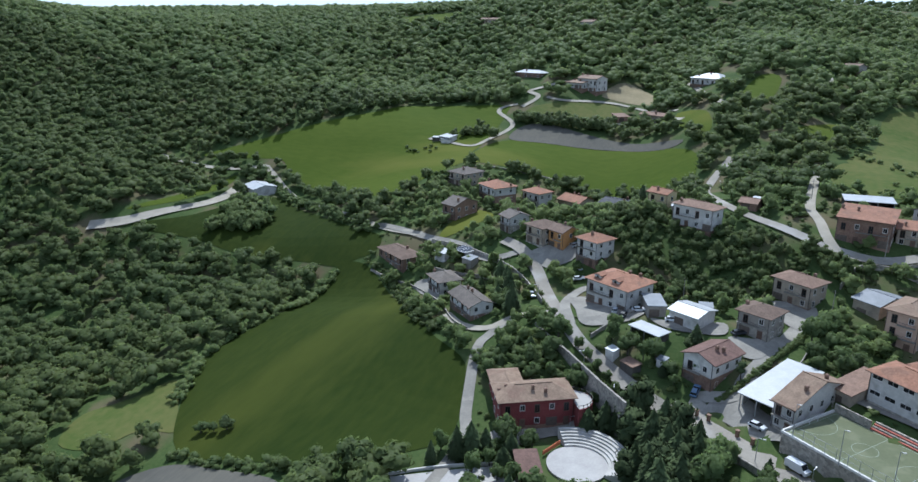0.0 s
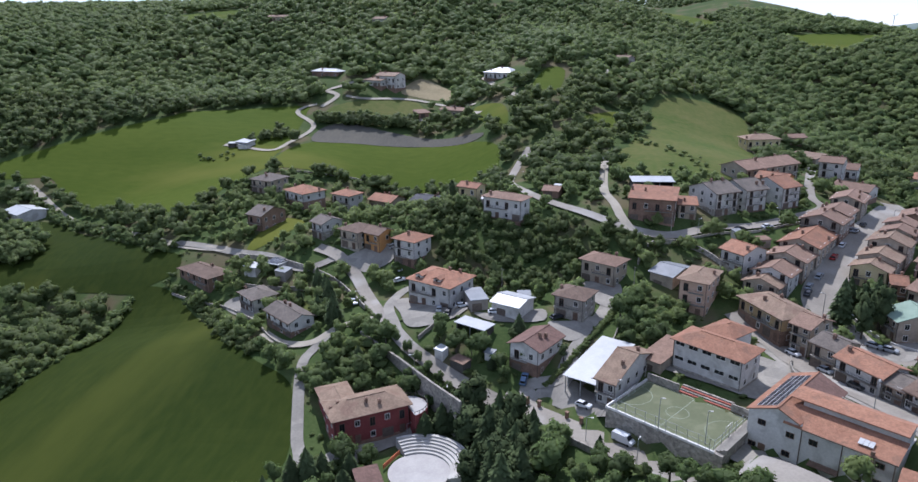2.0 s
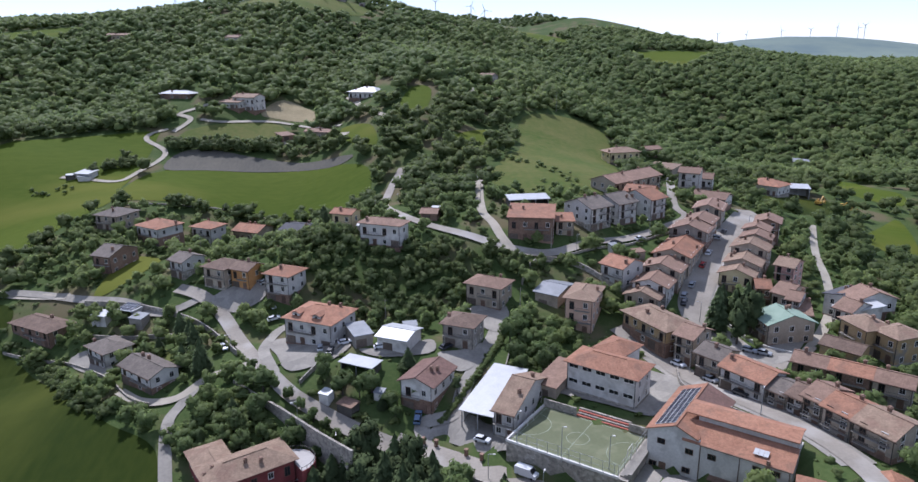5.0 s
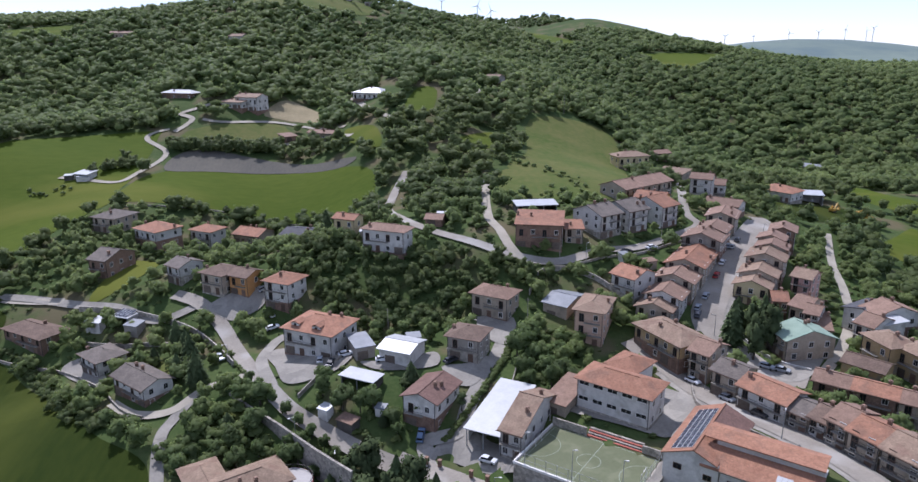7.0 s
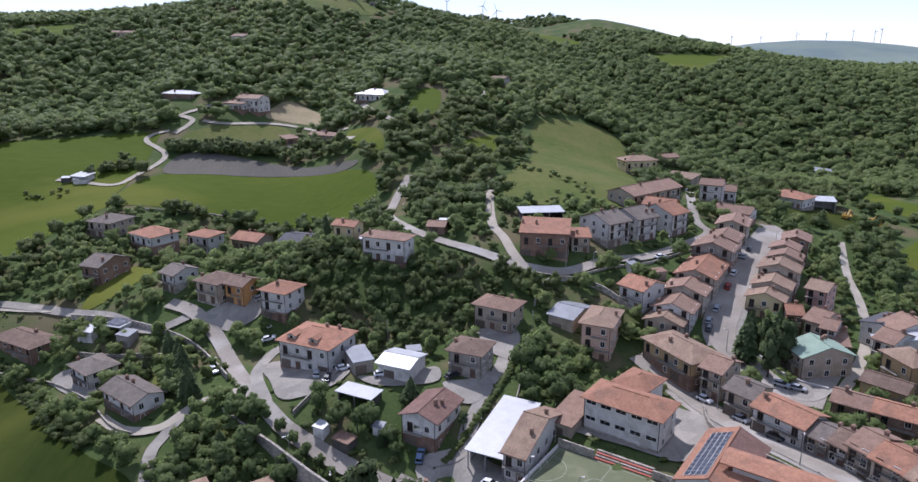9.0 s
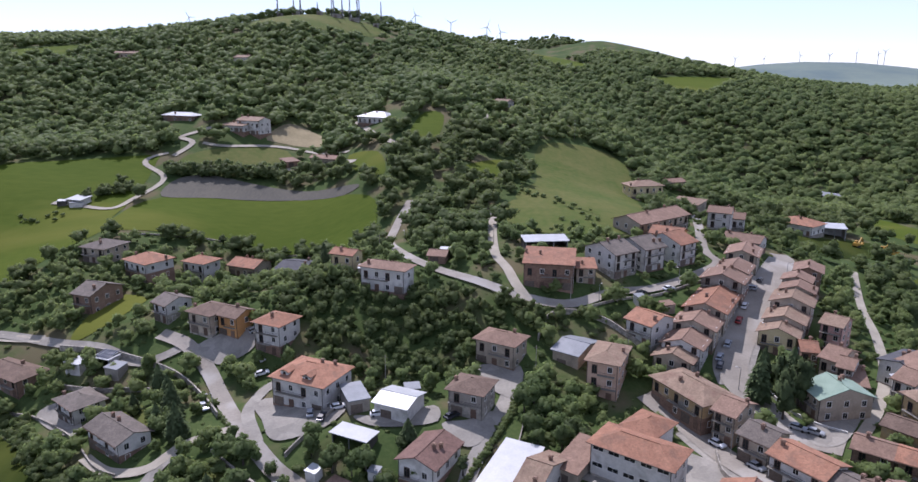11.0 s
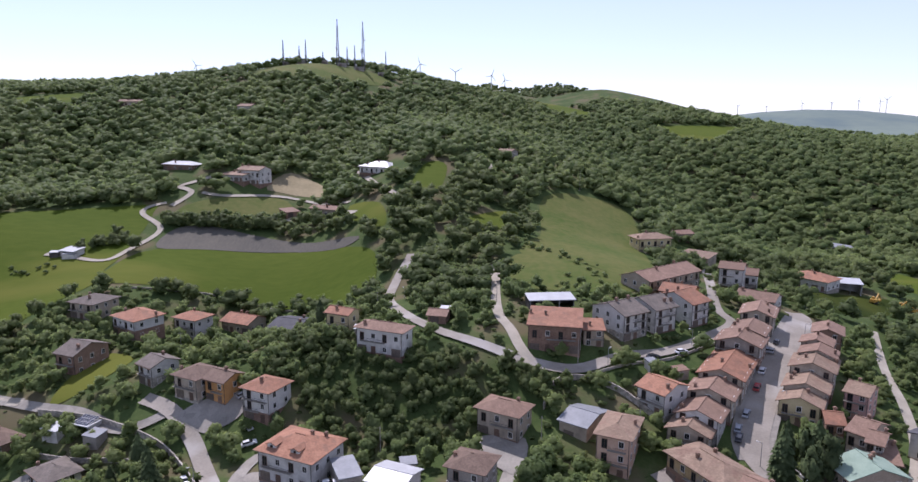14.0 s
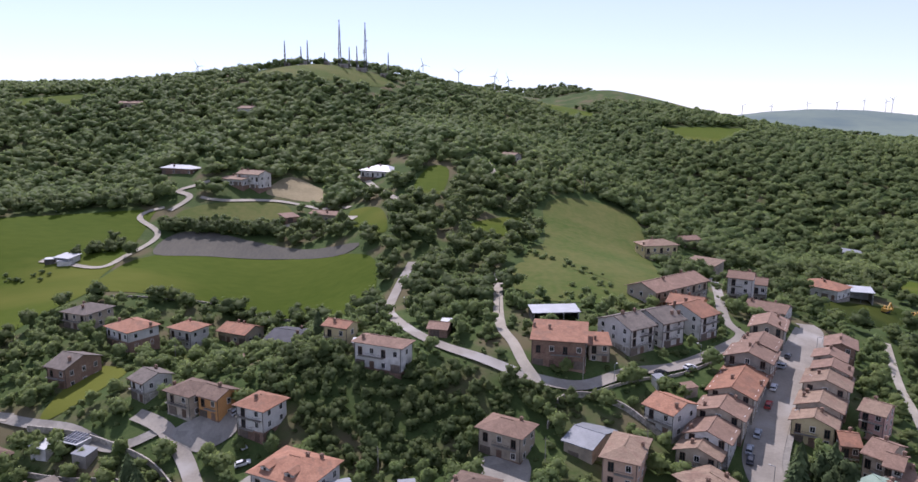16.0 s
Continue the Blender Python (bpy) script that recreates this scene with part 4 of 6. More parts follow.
def sports_centre():
    """A gabled wing and a long hall behind one plain white front; x runs along the front, y inwards, z = 0 at the eaves."""
    root = new("sports_centre")
    root.matrix_basis = pose(41.5, 90.0, -27.5, 0, 0, -37)
    tagged(root, "long white plastered sports centre with stepped terracotta tiled roofs", "sports centre", "buildings of the village")
    FOOTPRINTS.append((41.5 + 14.2 * 0.8 + 9 * 0.6, 90.0 - 14.2 * 0.6 + 9 * 0.8, radians(-37), 15.5, 11.5))
    white, tiles = WALLS["white"], ROOFS["terracotta"]
    p, w, r = 0.42, 11.0, 6.0
    # gabled wing, its right slope cut off where the hall begins
    end = -(w - r) * p + r * p
    prof = [(0, -13), (w, -13), (w, end), (r, r * p), (0, 0)]
    k, n = 22.0, 5
    verts = [(x, 0, z) for x, z in prof] + [(x, k, z) for x, z in prof]
    part("wall", mesh_from("wall", verts, [tuple(range(n)), tuple(reversed(range(n, 2 * n)))] + [((i + 1) % n, i, n + i, n + (i + 1) % n) for i in range(n)], white), root)
    rv, rf = slab_roof([(-0.5, -0.5 * p + 0.25), (r, r * p + 0.25)], -0.4, k + 0.4, 0.25, "y")
    part("roof", mesh_from("roof", rv, rf, tiles), root, "terracotta tiled roof slope")
    rv, rf = slab_roof([(r, r * p + 0.25), (w + 1.6, end - 1.6 * p + 0.25)], 9.5, k + 0.4, 0.25, "y")
    part("roof", mesh_from("roof", rv, rf, ROOFS["brownred"]), root, "dark red tiled roof slope")
    rv, rf = slab_roof([(r, r * p + 0.25), (w - 0.2, end + 0.33)], -0.4, 9.5, 0.25, "y")
    part("roof", mesh_from("roof", rv, rf, tiles), root)
    part("ridge", boxes("ridge", [(r - 0.16, r + 0.16, -0.4, k + 0.4, r * p + 0.22, r * p + 0.38)], tiles), root)
    # long hall with a lower front roof and a clerestory
    part("wall", boxes("wall", [(w, 28.6, 0.002, 12.5, -13, 0.0), (w - 2.0, 28.4, 5.6, 11.2, 0.0, 3.6)], white), root)
    rv, rf = slab_roof([(-0.5, 0.05), (5.6, 2.15)], w - 3.6, 28.9, 0.22, "x")
    part("roof", mesh_from("roof", rv, rf, tiles), root, "weathered terracotta lower roof")
    rv, rf = slab_roof([(4.9, 3.7), (8.6, 4.5), (11.8, 3.5)], w - 4.4, 28.8, 0.25, "x")
    part("roof", mesh_from("roof", rv, rf, tiles), root, "terracotta tiled upper roof")
    part("gutter", boxes("gutter", [(w, 28.9, -0.66, -0.5, -0.18, 0.02)], SHUTTER), root)
    for px in (w + 0.2, 19.0, 28.3):
        part("downpipe", boxes("downpipe", [(px - 0.07, px + 0.07, -0.14, -0.005, -10, -0.1)], SHUTTER), root)
    small, small_pane = frame_mesh(1.5, 1.1, SHUTTER), pane_mesh(1.5, 1.1)
    for px, pz in ((3.0, -2.7), (9.0, -3.2), (13.6, -2.9), (22.3, -2.4), (22.3, -4.3), (25.8, -2.2), (1.5, -8.6), (8.6, -7.8), (13.6, -8.3), (22.3, -6.8), (25.8, -6.0)):
        part("pane", small_pane, part("window", small, root, at=(px, -0.012, pz)))
    part("awning", mesh_from("awning", [(13, -0.9, -7.2), (19, -0.9, -7.2), (19, -0.01, -6.4), (13, -0.01, -6.4), (13, -0.9, -7.3), (19, -0.9, -7.3), (19, -0.01, -6.5), (13, -0.01, -6.5)],
                             [(0, 1, 2, 3), (7, 6, 5, 4), (0, 4, 5, 1), (1, 5, 6, 2), (3, 7, 4, 0)], SHUTTER), root, "dark brown awning")
    part("door", DOOR, root, at=(3.6, -0.08, -9.6))
    m4 = Matrix.Translation((22.6, 1.6, 1.1)) @ Matrix.Rotation(math.atan(0.344), 4, "X")
    part("roof_light", boxes("roof_light", [(-1.4, -0.5, -0.8, 0.8, 0, 0.12), (-0.45, 0.45, -0.8, 0.8, 0, 0.12), (0.5, 1.4, -0.8, 0.8, 0, 0.12)], ROOFS["white"]), root, "pale glazed roof lights").matrix_basis = m4
    part("flue", boxes("flue", [(24.0, 24.7, -0.45, -0.005, -10, 0.9)], WALLS["brick"]), root)
    return root


sports_centre()


# ---- trees ----
ICO_V = np.array([(0, 0, 1), (0.894, 0, 0.447), (0.276, 0.851, 0.447), (-0.724, 0.526, 0.447), (-0.724, -0.526, 0.447), (0.276, -0.851, 0.447),
                  (0.724, 0.526, -0.447), (-0.276, 0.851, -0.447), (-0.894, 0, -0.447), (-0.276, -0.851, -0.447), (0.724, -0.526, -0.447), (0, 0, -1)], float)
ICO_F = np.array([(0, 1, 2), (0, 2, 3), (0, 3, 4), (0, 4, 5), (0, 5, 1), (1, 6, 2), (2, 7, 3), (3, 8, 4), (4, 9, 5), (5, 10, 1),
                  (2, 6, 7), (3, 7, 8), (4, 8, 9), (5, 9, 10), (1, 10, 6), (11, 7, 6), (11, 8, 7), (11, 9, 8), (11, 10, 9), (11, 6, 10)])


def crown(g, clumps, leaves, size, slim=1.0, low=0.28):
    """A crown one unit high: clumps of foliage with single sprays standing out of them."""
    vs, fs, tn, fn, n = [], [], [], [], 0
    for i in range(clumps):
        d = g.normal(size=3)
        d /= np.linalg.norm(d)
        r = g.random() ** 0.4 * 0.72
        top = (1 - low) / 2
        c = np.array([d[0] * r * 0.42 * slim, d[1] * r * 0.42 * slim, low + top + d[2] * r * top])
        rad = g.uniform(0.55, 1.0) * (0.54 if clumps < 8 else 0.37) * min(0.5, top * 1.1) * (0.6 + 0.4 * slim)
        if i == 0:
            c, rad = np.array([0, 0, low + top]), min(0.4 * slim, top) * 0.6
        v = ICO_V * (rad * g.uniform(0.72, 1.2, (12, 1))) * np.array([1, 1, 0.85]) + c
        vs.append(v)
        fn.append(ICO_V / np.linalg.norm(ICO_V, axis=1)[:, None] * 0.7)
        fs.append(ICO_F + n)
        tn.append(np.full(12, g.random() * 0.5))
        n += 12
        q = g.normal(size=(leaves, 3))
        q[:, 2] = q[:, 2] * 0.8 + 0.25
        q /= np.linalg.norm(q, axis=1)[:, None]
        p = c + q * rad * g.uniform(0.85, 1.35, (leaves, 1))
        u = np.cross(q, g.normal(size=(leaves, 3)))
        u /= np.linalg.norm(u, axis=1)[:, None] + 1e-9
        w = np.cross(q, u) + q * g.uniform(-0.8, 0.8, (leaves, 1))
        s = size * g.uniform(0.6, 1.4, (leaves, 1))
        tri = np.stack([p + u * s, p - u * s * 0.6 + w * s * 0.8, p - u * s * 0.5 - w * s * 0.8], 1).reshape(-1, 3)
        vs.append(tri)
        fn.append(np.repeat(q * 0.7 + u * g.uniform(-0.3, 0.3, (leaves, 1)), 3, axis=0))
        fs.append(np.arange(leaves * 3).reshape(-1, 3) + n)
        tn.append(np.repeat(g.random(leaves) * 0.8, 3))
        n += leaves * 3
    v = np.concatenate(vs)
    # foliage faces outwards from its clump and from the whole crown
    facing = np.concatenate(fn) + (v - (0, 0, 0.35)) / np.array([0.42, 0.42, 0.5]) * 0.6 + (0, 0, 0.35)
    facing /= np.linalg.norm(facing, axis=1)[:, None] + 1e-9
    return v, np.concatenate(fs), np.concatenate(tn), facing


def fir(g, rings, boughs):
    """A conifer one unit high: rings of drooping boughs round a narrow cone."""
    vs, fs, tn, n = [], [], [], 0
    for i in range(rings):
        f = i / (rings - 1)
        z, r = 0.10 + 0.86 * f, 0.29 * (1 - f) ** 0.6 * min(1.0, 0.7 + 2.5 * f) + 0.025
        for k in range(boughs):
            a = 2 * math.pi * (k + g.random()) / boughs
            l, wd = r * g.uniform(0.5, 1.3), r * g.uniform(0.16, 0.34) + 0.012
            d, s = np.array([math.cos(a), math.sin(a), 0]), np.array([-math.sin(a), math.cos(a), 0])
            zz = z + g.uniform(-0.05, 0.05)
            vs.append(np.array([d * 0.01 + (0, 0, zz + 0.07), d * l * 0.6 + s * wd + (0, 0, zz), d * l + (0, 0, zz - 0.05), d * l * 0.6 - s * wd + (0, 0, zz)]))
            fs.append(np.array([(0, 2, 1), (0, 3, 2)]) + n)
            tn.append(np.full(4, g.random() * 0.7))
            n += 4
    return np.concatenate(vs), np.concatenate(fs), np.concatenate(tn)


GEN = np.random.default_rng(11)
FAR_CROWNS = [crown(GEN, 6, 11, 0.07, low=0.08) for i in range(8)]
MID_CROWNS = [crown(GEN, 9, 22, 0.055, low=0.1) for i in range(7)]
BUSHES = [crown(GEN, 4, 12, 0.09, slim=1.3, low=0.0) for i in range(5)]


def wood(name, kinds, x, y, tall, wide, mat, label):
    """Many crowns joined into one piece."""
    g = np.random.default_rng(len(x))
    z = heights(x, y)
    vs, fs, ts, ns, n = [], [], [], [], 0
    for i in range(len(x)):
        v, f, t, h = kinds[int(g.integers(len(kinds)))]
        a = g.random() * 6.283
        c, s = math.cos(a), math.sin(a)
        w = np.stack([(v[:, 0] * c - v[:, 1] * s) * wide[i] + x[i], (v[:, 0] * s + v[:, 1] * c) * wide[i] + y[i], v[:, 2] * tall[i] + z[i] - 0.3], 1)
        vs.append(w)
        ns.append(np.stack([h[:, 0] * c - h[:, 1] * s, h[:, 0] * s + h[:, 1] * c, h[:, 2]], 1))
        fs.append(f + n)
        stand = 0.5 + 0.3 * math.sin(x[i] * 0.031 + 1.3 * math.sin(y[i] * 0.023)) + 0.2 * math.sin(y[i] * 0.07 + x[i] * 0.05)
        ts.append(np.clip(t * 0.45 + g.random() * 0.35 + stand * 0.3 - 0.1, 0, 1))
        n += len(v)
    ob = new(name, arrays_mesh(name, np.concatenate(vs), np.concatenate(fs), [mat], tint=np.concatenate(ts), normals=np.concatenate(ns)))
    return tagged(ob, label, "trees", kind="stuff")


def inside(poly, x, y):
    r = np.zeros(len(x), bool)
    px, py = poly[:, 0], poly[:, 1]
    j = len(poly) - 1
    for i in range(len(poly)):
        cross = (py[i] > y) != (py[j] > y)
        with np.errstate(divide="ignore", invalid="ignore"):
            r ^= cross & (x < (px[j] - px[i]) * (y - py[i]) / (py[j] - py[i]) + px[i])
        j = i
    return r


def free(x, y, gap=1.0):
    """Which of the places are clear of fields, roads and buildings."""
    ok = np.ones(len(x), bool)
    for p in KEEP_CLEAR:
        lo, hi = p.min(0) - 5, p.max(0) + 5
        m = np.where((x > lo[0]) & (x < hi[0]) & (y > lo[1]) & (y < hi[1]))[0]
        if len(m):
            hitm = inside(p, x[m], y[m])
            for dx, dy in ((gap, 0), (-gap, 0), (0, gap), (0, -gap)):
                hitm |= inside(p, x[m] + dx, y[m] + dy)
            ok[m[hitm]] = False
    for c, r in LANES:
        lo, hi = c.min(0) - 8, c.max(0) + 8
        m = np.where((x > lo[0]) & (x < hi[0]) & (y > lo[1]) & (y < hi[1]))[0]
        if len(m):
            d = np.min((x[m][:, None] - c[None, :, 0]) ** 2 + (y[m][:, None] - c[None, :, 1]) ** 2, axis=1)
            ok[m[d < (r + gap * 0.8) ** 2]] = False
    for cx, cy, a, hw, hd in FOOTPRINTS:
        dx, dy = x - cx, y - cy
        u, v = dx * math.cos(a) + dy * math.sin(a), -dx * math.sin(a) + dy * math.cos(a)
        ok &= ~((np.abs(u) < hw + gap * 0.6) & (np.abs(v) < hd + gap * 0.6))
    return ok


def scatter(x0, x1, y0, y1, step, seed):
    g = np.random.default_rng(seed)
    xs, ys = np.meshgrid(np.arange(x0, x1, step), np.arange(y0, y1, step))
    xs, ys = xs.ravel().astype(float), ys.ravel().astype(float)
    return xs + g.uniform(-0.48, 0.48, len(xs)) * step, ys + g.uniform(-0.48, 0.48, len(ys)) * step


TOWN = np.array([(-158, 170), (-165, 262), (-140, 276), (-60, 268), (-38, 255), (-28, 225), (0, 225), (20, 240), (60, 240), (75, 260), (120, 300), (150, 262), (162, 230), (150, 150), (150, 40), (60, -20),
                 (-30, 20), (-62, 60), (-76, 118), (-100, 125)], float)
BANK_TOP = np.array([(-58, 188), (-52, 216), (-40, 206), (-32, 204), (-30, 190), (-44, 178)], float)
BANK = np.array([(-46, 178), (-38, 200), (-11, 192), (12, 188), (39, 184), (48, 180), (28, 176), (21, 178), (4, 172), (0, 158), (-22, 160), (-36, 168)], float)
FOOTPRINTS += [(-46, 407, 0.0, 15.0, 15.0), (-122, 404, 0.0, 13.0, 12.0), (-170, 417, 0.0, 12.0, 12.0)]
fx, fy = scatter(-1150, 640, 380, 960, 6.9, 1)
m = free(fx, fy, 2.5) & (fx > -fy * 1.75 - 150) & (fx < fy * 0.8 + 60)
thin = np.exp(-((fx + 120) / 260) ** 2) * np.clip((fy - 560) / 180, 0, 1)
m &= (np.random.default_rng(3).random(len(fx)) > 0.12 + 0.62 * thin) & (fy < 880)
fx, fy = fx[m], fy[m]
gt_ = np.random.default_rng(4)
tall = gt_.uniform(6.0, 11.5, len(fx))
wood("woodland", FAR_CROWNS, fx, fy, tall, tall * gt_.uniform(1.1, 1.6, len(fx)), LEAF, "dense green deciduous woodland covering the hillside")
fx, fy = scatter(-900, 440, 0, 380, 7.0, 2)
m = free(fx, fy, 2.2) & ~inside(TOWN, fx, fy) & ~((fx > -60) & (fy < 60)) & (fx > -210 - fy * 1.9) & (fx < fy * 0.9 + 90)
m &= ~((fx > 120) & (fx < 300) & (fy > 225)) | (np.random.default_rng(6).random(len(fx)) < 0.5)
fx, fy = fx[m], fy[m]
tall = gt_.uniform(5.5, 11.0, len(fx))
wood("woodland", MID_CROWNS, fx, fy, tall, tall * gt_.uniform(1.1, 1.5, len(fx)), LEAF, "dense green broadleaf wood in the valley")
fx, fy = scatter(-62, 60, 150, 220, 3.4, 7)
m = free(fx, fy, 1.0) & (inside(BANK, fx, fy) | inside(BANK_TOP, fx, fy))
fx, fy = fx[m], fy[m]
tall = gt_.uniform(2.8, 7.0, len(fx))
wood("wooded_bank", MID_CROWNS, fx, fy, tall, tall * gt_.uniform(0.9, 1.25, len(fx)), LEAF, "overgrown bank of trees between the houses")
fx, fy = scatter(-165, 160, 20, 300, 3.1, 8)
m = free(fx, fy, 0.3) & inside(TOWN, fx, fy) & (gt_.random(len(fx)) < 0.62)
fx, fy = fx[m], fy[m]
tall = gt_.uniform(0.5, 1.6, len(fx)) * gt_.uniform(0.8, 2.0, len(fx))
wood("garden_shrubs", BUSHES, fx, fy, tall, tall * gt_.uniform(1.0, 1.8, len(fx)), LEAF, "low green shrubs in the gardens")


def trunk_mesh():
    bm = bmesh.new()
    bmesh.ops.create_cone(bm, cap_ends=True, segments=7, radius1=0.035, radius2=0.012, depth=0.6)
    for v in bm.verts:
        v.co.z += 0.27
    for k in range(4):
        a = k * 1.7
        lower, upper = Vector((0, 0, 0.3 + 0.05 * k)), Vector((math.cos(a) * 0.2, math.sin(a) * 0.2, 0.55 + 0.06 * k))
        m4 = Matrix.Translation((lower + upper) / 2) @ (upper - lower).to_track_quat("Z", "Y").to_matrix().to_4x4()
        bmesh.ops.create_cone(bm, cap_ends=True, segments=5, radius1=0.014, radius2=0.005, depth=(upper - lower).length, matrix=m4)
    me = bpy.data.meshes.new("trunk")
    bm.to_mesh(me)
    bm.free()
    me.materials.append(BARK)
    return me


TRUNK = trunk_mesh()
def crown_mesh(made, mat):
    return arrays_mesh("crown", made[0], made[1], [mat], normals=made[3])


BROAD = [crown_mesh(crown(GEN, 16, 36, 0.05, low=0.2), LEAF) for i in range(5)]
FIRS = [arrays_mesh("crown", *fir(GEN, 26, 22)[:2], [NEEDLE]) for i in range(4)]
PINES = [crown_mesh(crown(GEN, 22, 44, 0.04, slim=0.72, low=0.08), NEEDLE) for i in range(3)]
PILLAR = [crown_mesh(crown(GEN, 14, 26, 0.045, slim=0.35, low=0.06), NEEDLE) for i in range(2)]


def tree(x, y, tall, kind="broad", wide=1.0, seed=0):
    crowns, label = {"broad": (BROAD, "leafy green garden tree with a rounded crown"), "fir": (FIRS, "dark green conifer with drooping boughs"),
                     "pine": (PINES, "dark olive-green pine with an uneven crown"), "pillar": (PILLAR, "slender dark green cypress")}[kind]
    root = new("tree")
    root.matrix_basis = Matrix.Translation((x, y, ground(x, y) - 0.1)) @ Matrix.Rotation(seed * 2.4, 4, "Z") @ Matrix.Diagonal((tall * wide, tall * wide, tall, 1))
    tagged(root, label, "tree", "trees of the village")
    part("trunk", TRUNK, root)
    part("crown", crowns[seed % len(crowns)], root)
    return root


fx, fy = scatter(-165, 160, 30, 300, 5.6, 21)
m = free(fx, fy, 1.6) & inside(TOWN, fx, fy) & ~inside(BANK, fx, fy)
fx, fy = fx[m], fy[m]
gr = random.Random(9)
pick = np.argsort(np.hypot(fx + 10, fy - 90))
near, rest = pick[:180], pick[180:]
for i in near:
    tree(float(fx[i]), float(fy[i]), gr.uniform(3.2, 7.5), "broad" if gr.random() < 0.9 else "fir", gr.uniform(0.9, 1.25), int(i))
tall = gt_.uniform(3.0, 7.5, len(rest))
wood("garden_trees", [crown(GEN, 14, 26, 0.055, low=0.15) for i in range(6)], fx[rest], fy[rest], tall, tall * gt_.uniform(0.9, 1.3, len(rest)), LEAF, "leafy garden trees among the houses")

# ---- conifer grove, single trees and hedges ----
GROVE = np.array([(-29, 103), (-22, 106), (-9, 98), (2, 88), (3, 80), (-12, 70), (-19, 80), (-21, 92)], float)
fx, fy = scatter(-40, 10, 66, 112, 3.3, 31)
m = inside(GROVE, fx, fy) & free(fx, fy, 0.5)
for i, (tx, ty) in enumerate(zip(fx[m], fy[m])):
    tree(float(tx), float(ty), gr.uniform(8.5, 12.5), "broad" if tx > -4 else "pine" if i % 2 else "fir", gr.uniform(0.8, 1.0) if i % 2 else gr.uniform(0.9, 1.2), i)
for i, (tx, ty, tall, kind, wide) in enumerate([
        (82, 139, 15, "pine", 0.62), (79, 147, 14, "fir", 0.85), (88, 144, 15, "pine", 0.66), (86, 150, 13, "pine", 0.6), (90, 152, 13, "fir", 0.9), (84, 156, 10.5, "fir", 0.9), (92, 158, 9, "broad", 1.1),
        (-71, 140, 10.5, "fir", 1.0), (-85, 164, 9, "fir", 1.0), (-80, 158, 9, "fir", 1.0), (-76, 150, 11, "fir", 1.0), (-89, 156, 6.5, "fir", 1.0), (-78, 145, 8, "fir", 0.9),
        (17, 142, 8.5, "broad", 1.0), (20, 146, 7.5, "broad", 1.1), (22, 139, 6, "broad", 1.2), (24, 134, 6, "broad", 1.2), (28, 141, 6, "broad", 1.1), (18, 133, 6.5, "broad", 1.1),
        (1, 120, 6.0, "pillar", 1.0), (-50, 171, 6.5, "pillar", 1.0), (-50, 236, 10, "fir", 1.0), (-47, 222, 9, "fir", 1.0),
        (-56, 77, 10, "fir", 1.1), (-59, 75, 9, "fir", 1.0), (-53, 79, 8, "fir", 1.1), (-49, 84, 8.5, "broad", 1.05), (-51, 86, 9, "broad", 1.0), (-47, 81, 7.5, "fir", 1.1),
        (-64, 71, 6.0, "fir", 0.9), (-76, 62, 5.5, "fir", 0.9), (-79, 60, 4.5, "broad", 1.0), (-33, 99, 8, "fir", 1.2), (-29, 101, 8.5, "fir", 1.1),
        (-135, 65, 4.0, "broad", 1.4), (-128, 68, 4.5, "broad", 1.4), (-131, 66, 3.5, "broad", 1.3), (-9, 119, 5.5, "broad", 1.3), (-16, 118, 5.0, "broad", 1.3),
        (-100, 287, 5, "broad", 1.3), (-106, 289, 4.5, "broad", 1.3), (-62, 273, 3.5, "broad", 1.5), (-66, 275, 3.5, "broad", 1.5)]):
    tree(tx, ty, tall, kind, wide, i)
# small round trees along the promenade
for i, p in enumerate(line([(-56, 134), (-44, 122), (-33, 112), (-24, 103), (-18, 99)], 3)):
    tree(float(p[0]) + 0.8, float(p[1]) + 1.2, 4.6, "broad", 0.95, i)


def thicket(name, points, width, step, low, high, label, seed, kinds=None):
    """Bushes or trees standing close along a line."""
    g = np.random.default_rng(seed)
    c = line(points, 12)
    seg = np.r_[0, np.cumsum(np.linalg.norm(np.diff(c, axis=0), axis=1))]
    u = np.arange(0, seg[-1], step)
    x, y = np.interp(u, seg, c[:, 0]) + g.uniform(-width, width, len(u)) / 2, np.interp(u, seg, c[:, 1]) + g.uniform(-width, width, len(u)) / 2
    tall = g.uniform(low, high, len(u))
    return wood(name, kinds or BUSHES, x, y, tall, tall * g.uniform(0.95, 1.4, len(u)), LEAF, label)


thicket("hedge", [(-3, 112), (4, 122), (12, 137), (15, 146)], 0.6, 0.5, 1.6, 2.0, "clipped light green hedge along the drive", 1)
thicket("hedge", [(-84, 128), (-100, 133), (-118, 150), (-132, 168), (-150, 180)], 5, 1.1, 1.5, 4.2, "wild hedge at the edge of the green field", 2)
thicket("hedge", [(-151, 276), (-130, 282), (-103, 288), (-70, 274), (-45, 254)], 2.0, 1.8, 0.8, 2.2, "straggling hedge along the field wall", 3)
thicket("hedge", [(-290, 270), (-253, 246), (-215, 228), (-180, 208), (-165, 200)], 6, 1.2, 2.5, 5.5, "overgrown hedge beside the farm lane", 4, MID_CROWNS)
